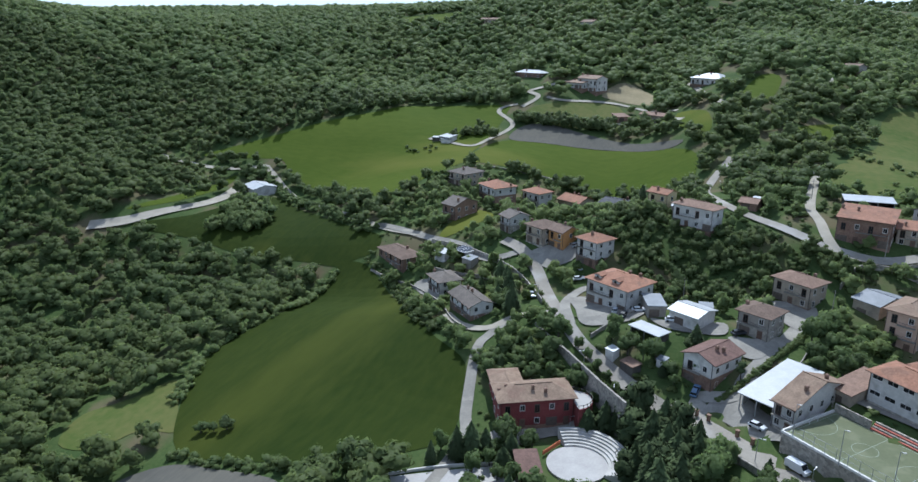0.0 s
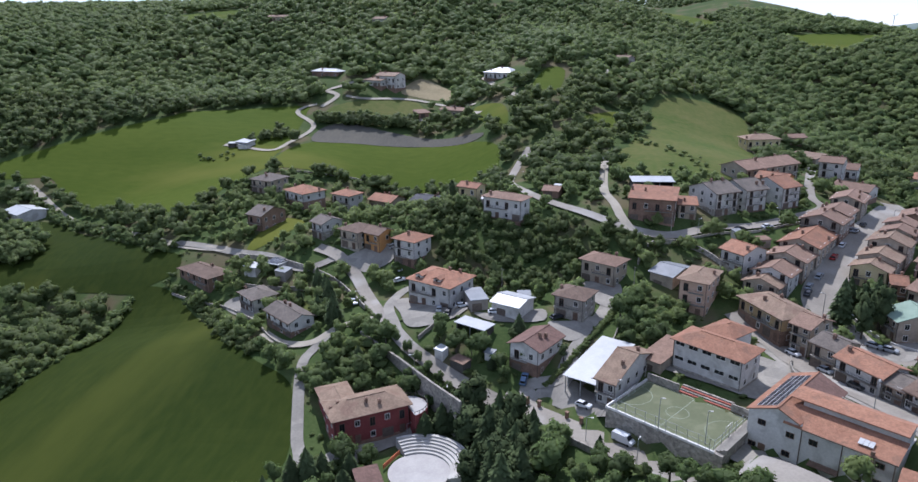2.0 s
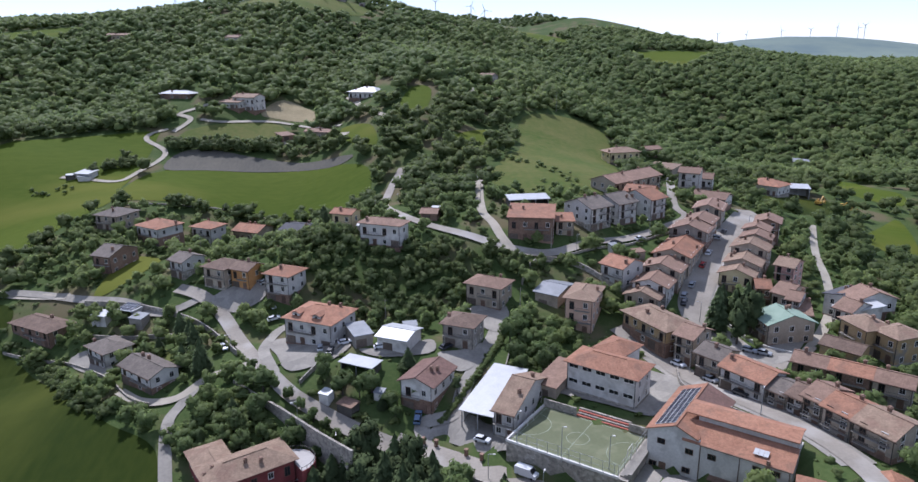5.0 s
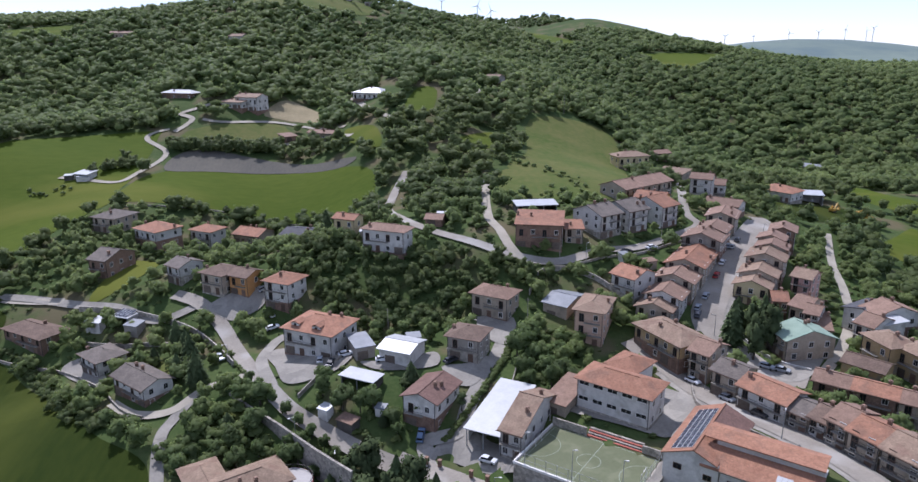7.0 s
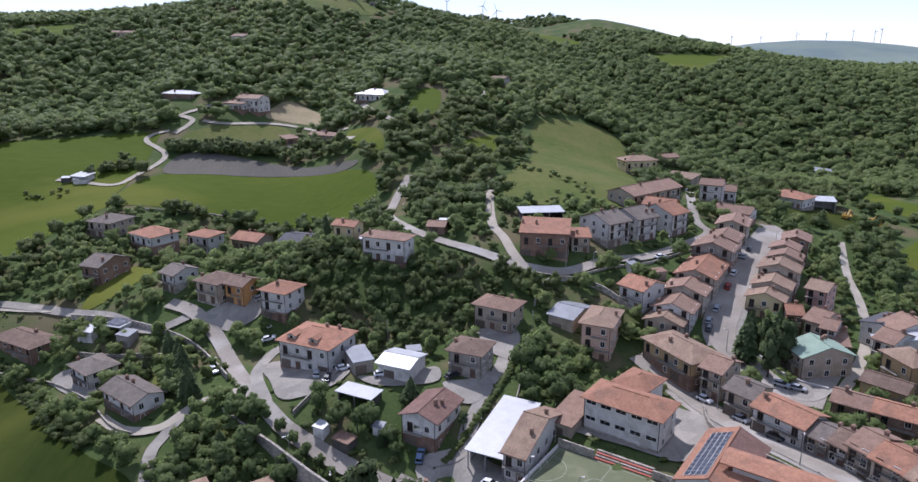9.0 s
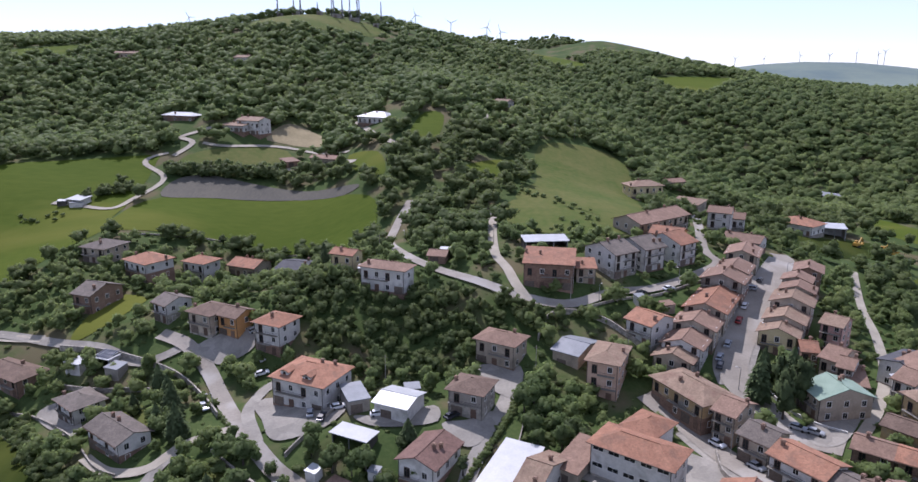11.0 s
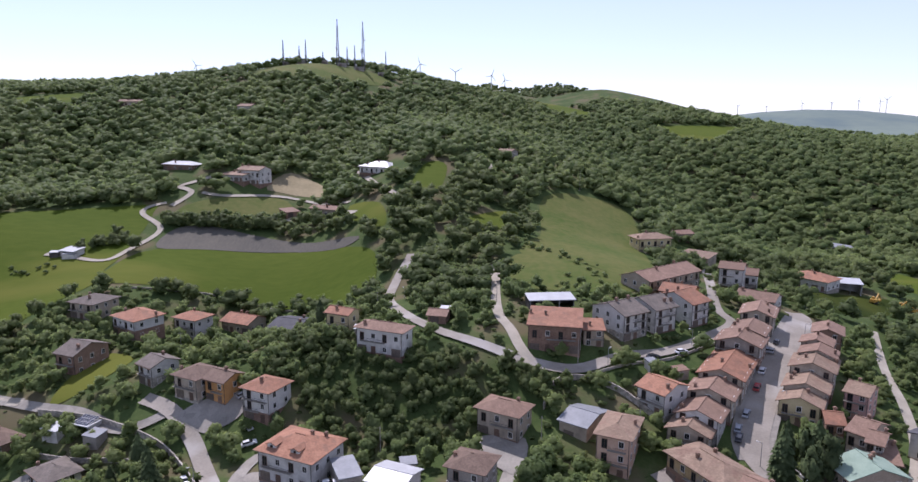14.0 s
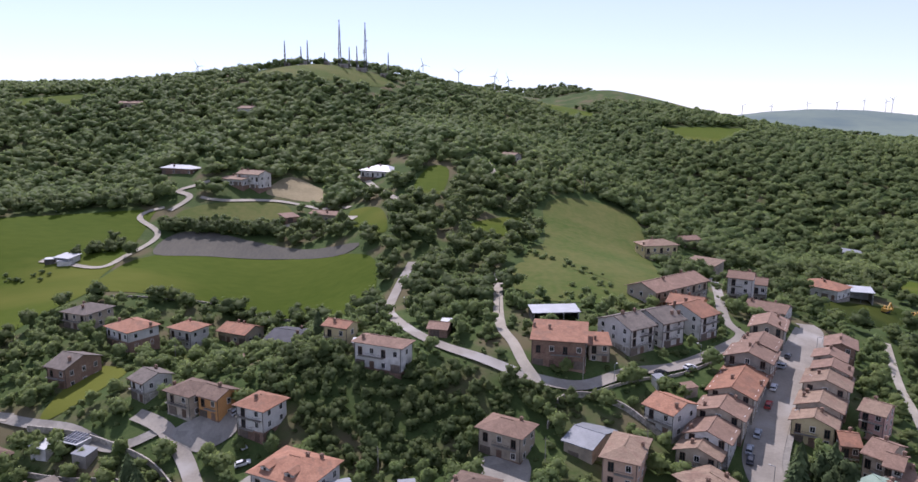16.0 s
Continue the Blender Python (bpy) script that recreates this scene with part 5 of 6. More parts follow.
thicket("hedge", [(-262, 198), (-250, 205), (-268, 220), (-262, 230), (-245, 215), (-238, 208), (-256, 200)], 9, 0.8, 5, 9, "dark clump of trees in the field", 5, MID_CROWNS)
thicket("hedge", [(-184, 322), (-176, 327), (-168, 330), (-172, 338)], 6, 1.2, 4, 7, "clump of trees beside the farm track", 6, MID_CROWNS)
thicket("hedge", [(-156, 356), (-140, 354), (-125, 356), (-108, 357), (-93, 359)], 4, 1.1, 5, 9, "row of dark trees above the ploughed field", 7, MID_CROWNS)
thicket("hedge", [(-150, 362), (-135, 364), (-110, 366), (-96, 368)], 5, 2.0, 4, 6.5, "row of orchard trees", 8, MID_CROWNS)
thicket("hedge", [(-170, 178), (-169, 140), (-173, 104), (-156, 76)], 5, 1.0, 2.0, 4.5, "scrub along the wood's edge", 9)
thicket("hedge", [(-135, 55), (-110, 54), (-86, 58), (-72, 70)], 4, 1.0, 1.5, 3.5, "scrub along the lower edge of the field", 10)
thicket("hedge", [(-205, 306), (-196, 301), (-186, 304)], 8, 2.0, 1.5, 3, "scattered bushes in the pasture", 12)
thicket("hedge", [(-64, 150), (-60, 144), (-56, 138)], 0.6, 0.5, 1.0, 1.5, "bright green hedge beside the road", 13)
thicket("hedge", [(-74, 118), (-66, 112), (-58, 116), (-54, 124), (-62, 126), (-68, 122), (-60, 119), (-50, 117), (-46, 112)], 6, 0.9, 1.8, 4.5, "bushy garden below the promenade wall", 14)
thicket("hedge", [(30, 300), (55, 262), (40, 246), (62, 246)], 9, 2.2, 1.2, 3.0, "scrub on the dry slope", 15)


# ---- walls ----
def wall_run(name, points, top, drop, thick, mat, label="", n=4):
    """A wall along a line: its top lies a set height over the ground, and it reaches below it."""
    c, s = along(points, thick, n)
    z = heights(c[:, 0], c[:, 1])
    verts, faces = [], []
    for p, o, e in zip(c, s, z):
        for q in (p + o, p - o):
            verts += [(q[0], q[1], e - drop), (q[0], q[1], e + top)]
    for i in range(len(c) - 1):
        a, b = 4 * i, 4 * i + 4
        faces += [(a, b, b + 1, a + 1), (a + 2, a + 3, b + 3, b + 2), (a + 1, b + 1, b + 3, a + 3)]
    faces += [(0, 1, 3, 2), (len(verts) - 4, len(verts) - 2, len(verts) - 1, len(verts) - 3)]
    return structure(new(name, mesh_from(name, verts, faces, mat)))


def level_wall(name, points, z0, z1, thick, mat):
    c, s = along(points, thick, 3)
    k = len(c) - 1
    verts, faces = [], []
    for i, (p, o) in enumerate(zip(c, s)):
        f = i / k
        for q in (p + o, p - o):
            verts += [(q[0], q[1], z0[0] + (z0[1] - z0[0]) * f), (q[0], q[1], z1[0] + (z1[1] - z1[0]) * f)]
    for i in range(k):
        a, b = 4 * i, 4 * i + 4
        faces += [(a, b, b + 1, a + 1), (a + 2, a + 3, b + 3, b + 2), (a + 1, b + 1, b + 3, a + 3)]
    faces += [(0, 1, 3, 2), (len(verts) - 4, len(verts) - 2, len(verts) - 1, len(verts) - 3)]
    return structure(new(name, mesh_from(name, verts, faces, mat)))


level_wall("retaining_wall", [(-60, 133), (-52, 125), (-44, 118), (-33, 107), (-23.7, 98.6)], (-44, -48), (-35.3, -36.6), 0.6, STONE)
level_wall("retaining_wall", [(-9, 99.5), (-5, 96.6), (7, 88.4), (17.4, 80.8), (28.2, 72.8), (38, 65)], (-47, -45), (-39.4, -38.5), 0.5, STONE)
wall_run("garden_wall", [(-151, 178), (-136, 172), (-121, 165), (-104, 150), (-90, 134), (-82, 129)], 1.0, 3, 0.4, STONE)
wall_run("garden_wall", [(-128, 191), (-110, 185), (-92, 176), (-80, 168), (-70, 157), (-63, 147)], 1.8, 2, 0.4, STONE)
wall_run("garden_wall", [(-120, 176), (-104, 170), (-90, 166), (-80, 160)], 1.5, 2, 0.4, STONE)
wall_run("field_wall", [(-153, 275), (-130, 283), (-103, 290), (-66, 277), (-42, 252)], 0.7, 1, 0.5, STONE)
wall_run("garden_wall", [(24, 172), (28, 180), (36, 182), (46, 178), (54, 168)], 1.8, 2, 0.4, STONE)
wall_run("garden_wall", [(5.5, 111), (9, 118), (14, 128), (17, 140)], 0.8, 2, 0.3, STONE)
wall_run("parapet", [(88, 165), (84, 155), (85, 146), (88, 137), (94, 131)], 0.9, 2, 0.35, TRIM)
wall_run("garden_wall", [(-30, 146), (-34, 138), (-41, 128)], 1.2, 3, 0.4, STONE)
wall_run("parapet", [(35, 182), (51, 189), (66, 194), (84, 207)], 0.8, 2, 0.3, STONE)
wall_run("garden_wall", [(60, 125), (58, 116), (60, 104), (66, 92)], 1.6, 2, 0.3, STONE)
wall_run("garden_wall", [(30, 124), (24, 121), (22, 114)], 1.2, 3, 0.3, STONE)
wall_run("garden_wall", [(-76, 57), (-66, 66), (-58, 72), (-48, 78), (-45, 80)], 0.8, 2, 0.4, TRIM)


# ---- sports pitch ----
TURF = material("artificial_turf", (0.1, 0.112, 0.058), (0.128, 0.14, 0.075), 0.15, 1.2, bump=0.02, vary=0, patches=(0.15, 0.158, 0.09), patch_scale=0.2)
LINE = material("white_line", (0.22, 0.26, 0.19), (0.3, 0.33, 0.26), 1.0, 5.0, bump=0, vary=0)
RED = material("red_steps", (0.30, 0.09, 0.06), (0.42, 0.14, 0.10), 0.6, 4.0, bump=0.02, vary=0)
PITCH_TURN = math.degrees(math.atan2(-15.0, 21.0))
pitch = new("sports_pitch")
pitch.matrix_basis = pose(27.9, 97.2, -34.2, 0, 0, PITCH_TURN)
tagged(pitch, "small green artificial football pitch with white lines on a stone terrace", "sports pitch")
PL, PW = 25.6, 18.0
part("terrace", boxes("terrace", [(-PL / 2 - 0.5, PL / 2 + 2.5, -PW / 2 - 0.5, PW / 2 + 0.4, -9, -0.05)], STONE), pitch, "rough stone retaining terrace")
part("coping", boxes("coping", [(-PL / 2 - 0.6, PL / 2 + 0.6, -PW / 2 - 0.7, -PW / 2 - 0.3, -0.1, 0.45), (-PL / 2 - 0.7, -PL / 2 - 0.3, -PW / 2 - 0.3, PW / 2, -0.1, 0.45)], TRIM), pitch)
part("turf", boxes("turf", [(-PL / 2, PL / 2, -PW / 2, PW / 2, -0.04, 0.02)], TURF), pitch, "worn green artificial turf")
rows = [(-0.06, 0.06, -PW / 2 + 0.5, PW / 2 - 0.5, 0.02, 0.03)]
for sx in (-1, 1):
    rows.append((sx * (PL / 2 - 0.5) - 0.06, sx * (PL / 2 - 0.5) + 0.06, -PW / 2 + 0.5, PW / 2 - 0.5, 0.02, 0.03))
    rows.append((-PL / 2 + 0.5, PL / 2 - 0.5, sx * (PW / 2 - 0.5) - 0.06, sx * (PW / 2 - 0.5) + 0.06, 0.02, 0.03))
part("line", boxes("line", rows, LINE), pitch)


def arc_mesh(r, a0, a1, n=28, w=0.12):
    v, f = [], []
    for i in range(n + 1):
        t = a0 + (a1 - a0) * i / n
        v += [((r - w / 2) * math.cos(t), (r - w / 2) * math.sin(t), 0.03), ((r + w / 2) * math.cos(t), (r + w / 2) * math.sin(t), 0.03)]
    f = [(2 * i, 2 * i + 1, 2 * i + 3, 2 * i + 2) for i in range(n)]
    return mesh_from("line", v, f, LINE)


part("line", arc_mesh(2.6, 0, 2 * math.pi), pitch)
part("line", arc_mesh(5, -math.pi / 2, math.pi / 2), pitch, at=(-PL / 2 + 0.5, 0, 0))
part("line", arc_mesh(5, math.pi / 2, math.pi * 1.5), pitch, at=(PL / 2 - 0.5, 0, 0))
GOAL = boxes("goal", [(-0.05, 0.05, -1.5, -1.4, 0, 2), (-0.05, 0.05, 1.4, 1.5, 0, 2), (-0.05, 0.05, -1.5, 1.5, 2, 2.1), (0.9, 0.95, -1.5, -1.45, 0, 1.2), (0.9, 0.95, 1.45, 1.5, 0, 1.2)], TRIM)
part("goal", GOAL, pitch, at=(PL / 2 - 0.6, 0, 0.02))
part("goal", GOAL, pitch, at=(-PL / 2 + 0.6, 0, 0.02), turn=math.pi)
for i in range(4):
    part("step", boxes("step", [(-4.5, 8.5, 0, 0.55, -0.2, 0.35 * (i + 1))], RED if i % 2 == 0 else STONE), pitch, at=(0, PW / 2 + 0.1 + 0.55 * i, 0))
for x0, x1 in ((-PL / 2 - 0.5, -4.6), (8.6, PL / 2 + 0.5)):
    part("back_wall", boxes("back_wall", [(x0, x1, PW / 2 + 0.1, PW / 2 + 0.5, -1, 2.0)], STONE), pitch)
FENCE_POST = boxes("fence_post", [(-0.04, 0.04, -0.04, 0.04, 0, 2.6)], STEEL)
for i in range(11):
    part("fence_post", FENCE_POST, pitch, at=(-PL / 2 - 0.45 + PL * i / 10, -PW / 2 - 0.5, 0.4))
for i in range(6):
    part("fence_post", FENCE_POST, pitch, at=(PL / 2 + 0.3, -PW / 2 + PW * i / 5, 0))
part("fence_rail", boxes("fence_rail", [(-PL / 2 - 0.4, PL / 2, -PW / 2 - 0.52, -PW / 2 - 0.48, z, z + 0.05) for z in (1.6, 2.95)] + [(PL / 2 + 0.28, PL / 2 + 0.32, -PW / 2, PW / 2, z, z + 0.05) for z in (1.2, 2.55)], STEEL), pitch)
STAND = boxes("stand", [(0, 2.4, -8.5, 8.5, -0.2, 0.3), (0.8, 2.4, -8.5, 8.5, 0.3, 0.7), (1.6, 2.4, -8.5, 8.5, 0.7, 1.1)], CONCRETE)
part("stand", STAND, pitch, at=(PL / 2 + 0.5, 0, 0))


# ---- lamps and poles ----
def lamp(x, y, tall, z=None, arm=1.2, turn=0.0):
    root = new("street_lamp")
    root.matrix_basis = pose(x, y, ground(x, y) if z is None else z, 0, 0, turn)
    tagged(root, "tall grey steel street lamp with a pale head", "street lamp", "street lamps")
    bm = bmesh.new()
    bmesh.ops.create_cone(bm, cap_ends=True, segments=8, radius1=0.11, radius2=0.06, depth=tall, matrix=Matrix.Translation((0, 0, tall / 2 - 0.3)))
    box_into(bm, 0, arm, -0.04, 0.04, tall - 0.4, tall - 0.3)
    me = bpy.data.meshes.new("pole")
    bm.to_mesh(me)
    bm.free()
    me.materials.append(STEEL)
    part("pole", me, root)
    part("head", boxes("head", [(arm - 0.2, arm + 0.4, -0.14, 0.14, tall - 0.45, tall - 0.28)], TRIM), root, "pale lamp head")


for i, (lx, ly, lt) in enumerate([(7, 91.5, 7), (18, 84, 7), (-12, 103, 6), (-40, 118, 5), (-29, 109, 5), (63, 124, 7), (69, 96, 7), (76, 152, 7), (93, 176, 7), (104, 193, 7), (121, 222, 7), (45, 188, 6), (75, 203, 6), (-66, 152, 5), (-20, 246, 5), (-47, 103, 3.5), (-38, 100, 3.5)]):
    lamp(lx, ly, lt, turn=i * 70)
for px, py in ((-10.8, -7.6), (0.5, -8.2), (10.5, -6)):
    q = pose(27.9, 97.2, -34.2, 0, 0, PITCH_TURN) @ Vector((px, py - 1.6, 0))
    lamp(q.x, q.y, 8.5, -34.3, 0.6)


def wooden_pole(x, y, tall):
    root = new("utility_pole")
    root.matrix_basis = pose(x, y, ground(x, y))
    tagged(root, "slim grey utility pole with a crossbar", "utility pole", "utility poles")
    bm = bmesh.new()
    bmesh.ops.create_cone(bm, cap_ends=True, segments=7, radius1=0.14, radius2=0.08, depth=tall, matrix=Matrix.Translation((0, 0, tall / 2 - 0.2)))
    me = bpy.data.meshes.new("pole")
    bm.to_mesh(me)
    bm.free()
    me.materials.append(STONE)
    part("pole", me, root)
    part("crossbar", boxes("crossbar", [(-0.8, 0.8, -0.05, 0.05, tall - 0.9, tall - 0.8)], IRON), root)


for px, py, pt in ((76, 418, 13), (-28, 228, 8), (14, 228, 8), (36, 188, 8), (-60, 176, 7), (22, 160, 8), (48, 162, 8), (-100, 232, 7), (-20, 160, 8)):
    wooden_pole(px, py, pt)


# ---- open-air theatre, terrace and forecourt below the villa ----
SEAT = material("theatre_stone", (0.36, 0.34, 0.31), (0.50, 0.48, 0.44), 0.4, 3.0, bump=0.03, vary=0.04)
PALE = material("pale_paving", (0.34, 0.32, 0.3), (0.43, 0.41, 0.38), 0.25, 2.0, bump=0.01, vary=0.03)


def sector(r0, r1, a0, a1, z0, z1, mat, n=24):
    v, f = [], []
    for i in range(n + 1):
        t = a0 + (a1 - a0) * i / n
        c, s = math.cos(t), math.sin(t)
        v += [(r0 * c, r0 * s, z0), (r1 * c, r1 * s, z0), (r1 * c, r1 * s, z1), (r0 * c, r0 * s, z1)]
    for i in range(n):
        a, b = 4 * i, 4 * i + 4
        f += [(a, b, b + 1, a + 1), (a + 1, b + 1, b + 2, a + 2), (a + 2, b + 2, b + 3, a + 3), (a + 3, b + 3, b, a)]
    f += [(0, 1, 2, 3), (4 * n + 3, 4 * n + 2, 4 * n + 1, 4 * n)]
    me = mesh_from("tier", v, f, mat)
    bm = bmesh.new()
    bm.from_mesh(me)
    bmesh.ops.recalc_face_normals(bm, faces=bm.faces[:])
    bm.to_mesh(me)
    bm.free()
    return me


theatre = new("open_air_theatre")
theatre.matrix_basis = pose(-31.5, 85.0, -48.6, 0, 0, -20)
tagged(theatre, "small open-air theatre with curved pale stone tiers round a white stage", "theatre")
part("stage", sector(0.05, 7.4, 0, 2 * math.pi, -3, 0.35, PALE, 36), theatre, "white paved stage floor")
for i in range(6):
    part("tier", sector(7.4 + 0.85 * i, 8.25 + 0.85 * i, radians(5), radians(150), -3, 0.75 + 0.4 * i, SEAT), theatre)
part("barrier", boxes("barrier", [(-8.3, -8.15, -3, 4, 0.2, 1.3)], material("orange_mesh", (0.45, 0.13, 0.06), (0.55, 0.18, 0.08), 2, 8, vary=0)), theatre, "orange mesh barrier")
patch("forecourt", [(-78, 55), (-68, 63), (-60, 69), (-50, 76), (-45, 79), (-38, 74), (-45, 60), (-60, 48)], PALE, 0.25, soft=False)
building("hall", -41.0, 76.5, 30, 5.0, 8.0, -49.0, 2.6, "mono", "brownred", "brick", 1, windows=False)
terrace = new("terrace")
terrace.matrix_basis = pose(-38.2, 102.4, -45.4, 0, 0, 34)
tagged(terrace, "half-round white terrace on a burgundy wall beside the villa", "terrace")
part("base", sector(0.05, 5.2, -math.pi / 2, math.pi / 2, -6, 4.0, WALLS["burgundy"]), terrace, "burgundy plastered base")
part("paving", sector(0.05, 5.0, -math.pi / 2, math.pi / 2, 4.0, 4.08, PALE), terrace, "white paving")
part("railing", sector(5.0, 5.1, -math.pi / 2, math.pi / 2, 4.9, 5.0, IRON), terrace)
BALUSTER = boxes("baluster", [(-0.06, 0.06, -0.06, 0.06, 4.0, 5.1)], IRON)
for i in range(13):
    t = -math.pi / 2 + math.pi * i / 12
    part("baluster", BALUSTER, terrace, at=(5.05 * math.cos(t), 5.05 * math.sin(t), 0))


# ---- solar panels ----
CELL = material("solar_cells", (0.012, 0.013, 0.02), (0.022, 0.025, 0.036), 2.0, 6.0, rough=0.2, bump=0, vary=0.1, spec=0.6)


def solar(m4, nx_, ny_, label):
    root = new("solar_array")
    root.matrix_basis = m4
    tagged(root, label, "solar panels")
    panel, rim = boxes("panel", [(-0.48, 0.48, -0.8, 0.8, 0.02, 0.06)], CELL), boxes("frame", [(-0.53, 0.53, -0.86, 0.86, 0, 0.045)], TRIM)
    for i in range(nx_):
        for j in range(ny_):
            part("frame", rim, part("panel", panel, root, at=((i - (nx_ - 1) / 2) * 1.16, (j - (ny_ - 1) / 2) * 1.7, 0.05)))


solar(pose(41.5, 90.0, -27.5, 0, 0, -37) @ Matrix.Translation((3.3, 10.2, 3.3 * 0.42 + 0.3)) @ Matrix.Rotation(-math.atan(0.42), 4, "Y"), 4, 11, "row of dark blue solar panels on the terracotta roof")
solar(pose(-108, 181, ground(-108, 181) + 3.4, 8, 0, -20), 5, 3, "dark solar panels on a small shelter roof")
canopy(-108.0, 181.0, -20, 6.4, 5.0, ground(-108, 181) + 0.2, 2.9, "flat", "white", "white", 1)


# ---- cars ----
PAINTS = [material("car_paint_" + n, c, tuple(v * 1.08 for v in c), 2, 8, rough=0.25, bump=0, vary=0.05, spec=0.6) for n, c in
          (("white", (0.62, 0.63, 0.64)), ("silver", (0.32, 0.34, 0.36)), ("dark", (0.03, 0.032, 0.038)), ("blue", (0.09, 0.14, 0.22)), ("red", (0.28, 0.03, 0.025)))]
RUBBER = material("tyre_rubber", (0.015, 0.015, 0.015), (0.03, 0.03, 0.03), 3, 9, bump=0)
CAR_WORDS = ["white", "silver", "dark", "blue", "red"]


def car_meshes(paint):
    outline = [(-2.05, 0.35), (-2.1, 0.75), (-1.95, 0.95), (-1.1, 1.02), (1.35, 1.0), (2.0, 0.82), (2.1, 0.55), (2.05, 0.35)]
    cabin = [(-1.75, 0.98), (-1.45, 1.42), (0.25, 1.45), (1.05, 1.0)]
    out = []
    for pts, hw, taper, mat in ((outline, 0.85, 1.0, paint), (cabin, 0.78, 0.82, GLASS)):
        k = len(pts)
        zs = [z for _, z in pts]
        wd = lambda z: hw * (1 - (1 - taper) * (z - min(zs)) / (max(zs) - min(zs)))
        v = [(x, -wd(z), z) for x, z in pts] + [(x, wd(z), z) for x, z in pts]
        f = [tuple(range(k)), tuple(reversed(range(k, 2 * k)))] + [((i + 1) % k, i, k + i, k + (i + 1) % k) for i in range(k)]
        out.append(mesh_from("body", v, f, mat))
    out.append(boxes("roof_panel", [(-1.42, 0.22, -0.62, 0.62, 1.43, 1.49)], paint))
    return out


CARS = [car_meshes(p) for p in PAINTS]
bmw = bmesh.new()
bmesh.ops.create_cone(bmw, cap_ends=True, segments=14, radius1=0.32, radius2=0.32, depth=0.2, matrix=Matrix.Rotation(math.pi / 2, 4, "X"))
WHEEL = bpy.data.meshes.new("wheel")
bmw.to_mesh(WHEEL)
bmw.free()
WHEEL.materials.append(RUBBER)


def car(x, y, turn, colour, z=None):
    body, glass, top = CARS[colour]
    root = new("car")
    zz = (ground(x, y) + 0.32) if z is None else z
    dx, dy = math.cos(radians(turn)), math.sin(radians(turn))
    tilt = math.degrees(math.atan2(ground(x + dx * 1.5, y + dy * 1.5) - ground(x - dx * 1.5, y - dy * 1.5), 3.0))
    root.matrix_basis = pose(x, y, zz, 0, -tilt, turn)
    tagged(root, f"{CAR_WORDS[colour]} hatchback car parked on the ground", "car", "parked cars")
    part("body", body, root)
    part("glasshouse", glass, root, "dark glass")
    part("roof_panel", top, root)
    for wx in (-1.3, 1.3):
        for wy in (-0.78, 0.78):
            part("wheel", WHEEL, root, at=(wx, wy, 0.32))


for cx, cy, ct, cc in [(-19.8, 138.6, 10, 0), (-9.0, 113.9, 80, 3), (86.5, 131.5, -40, 1), (61.6, 128.4, -60, 0), (-37.5, 141.5, 100, 1), (-1.5, 137.5, 40, 2), (101.4, 207.6, 57, 1), 
                       (79.0, 178.8, 57, 1), (82.4, 183.8, 57, 3), (-56, 166, 20, 0), (-68.5, 152.5, -55, 0), (-62, 182.5, 30, 1), (-79.2, 256.5, 50, 1),
                       (34, 216, 10, 0), (74.5, 162.0, 62, 2), (75.8, 165.8, 60, 1), (96.6, 204.1, 57, 0), (98.5, 225.0, 40, 2), (70, 197.5, 25, 0), (60, 193, 15, 2), (6.5, 103.5, -30, 0), (-34, 139, 80, 2), (88.6, 184.6, 57, 4), (93.8, 193.2, 57, 0), (80.6, 172.4, 58, 1), (103.0, 207.6, 57, 1), (108.2, 215.4, 57, 2), (-58.5, 172.0, -40, 0), (-30.5, 143.5, 20, 0), (66.0, 117.0, -64, 1), (69.5, 107.5, -60, 2), (83.5, 134.0, -45, 1)]:
    car(cx, cy, ct, cc)


# ---- masts and wind turbines on the hill ----
MAST_PAINT = material("mast_paint", (0.07, 0.068, 0.066), (0.12, 0.115, 0.11), 1.0, 5.0, bump=0)


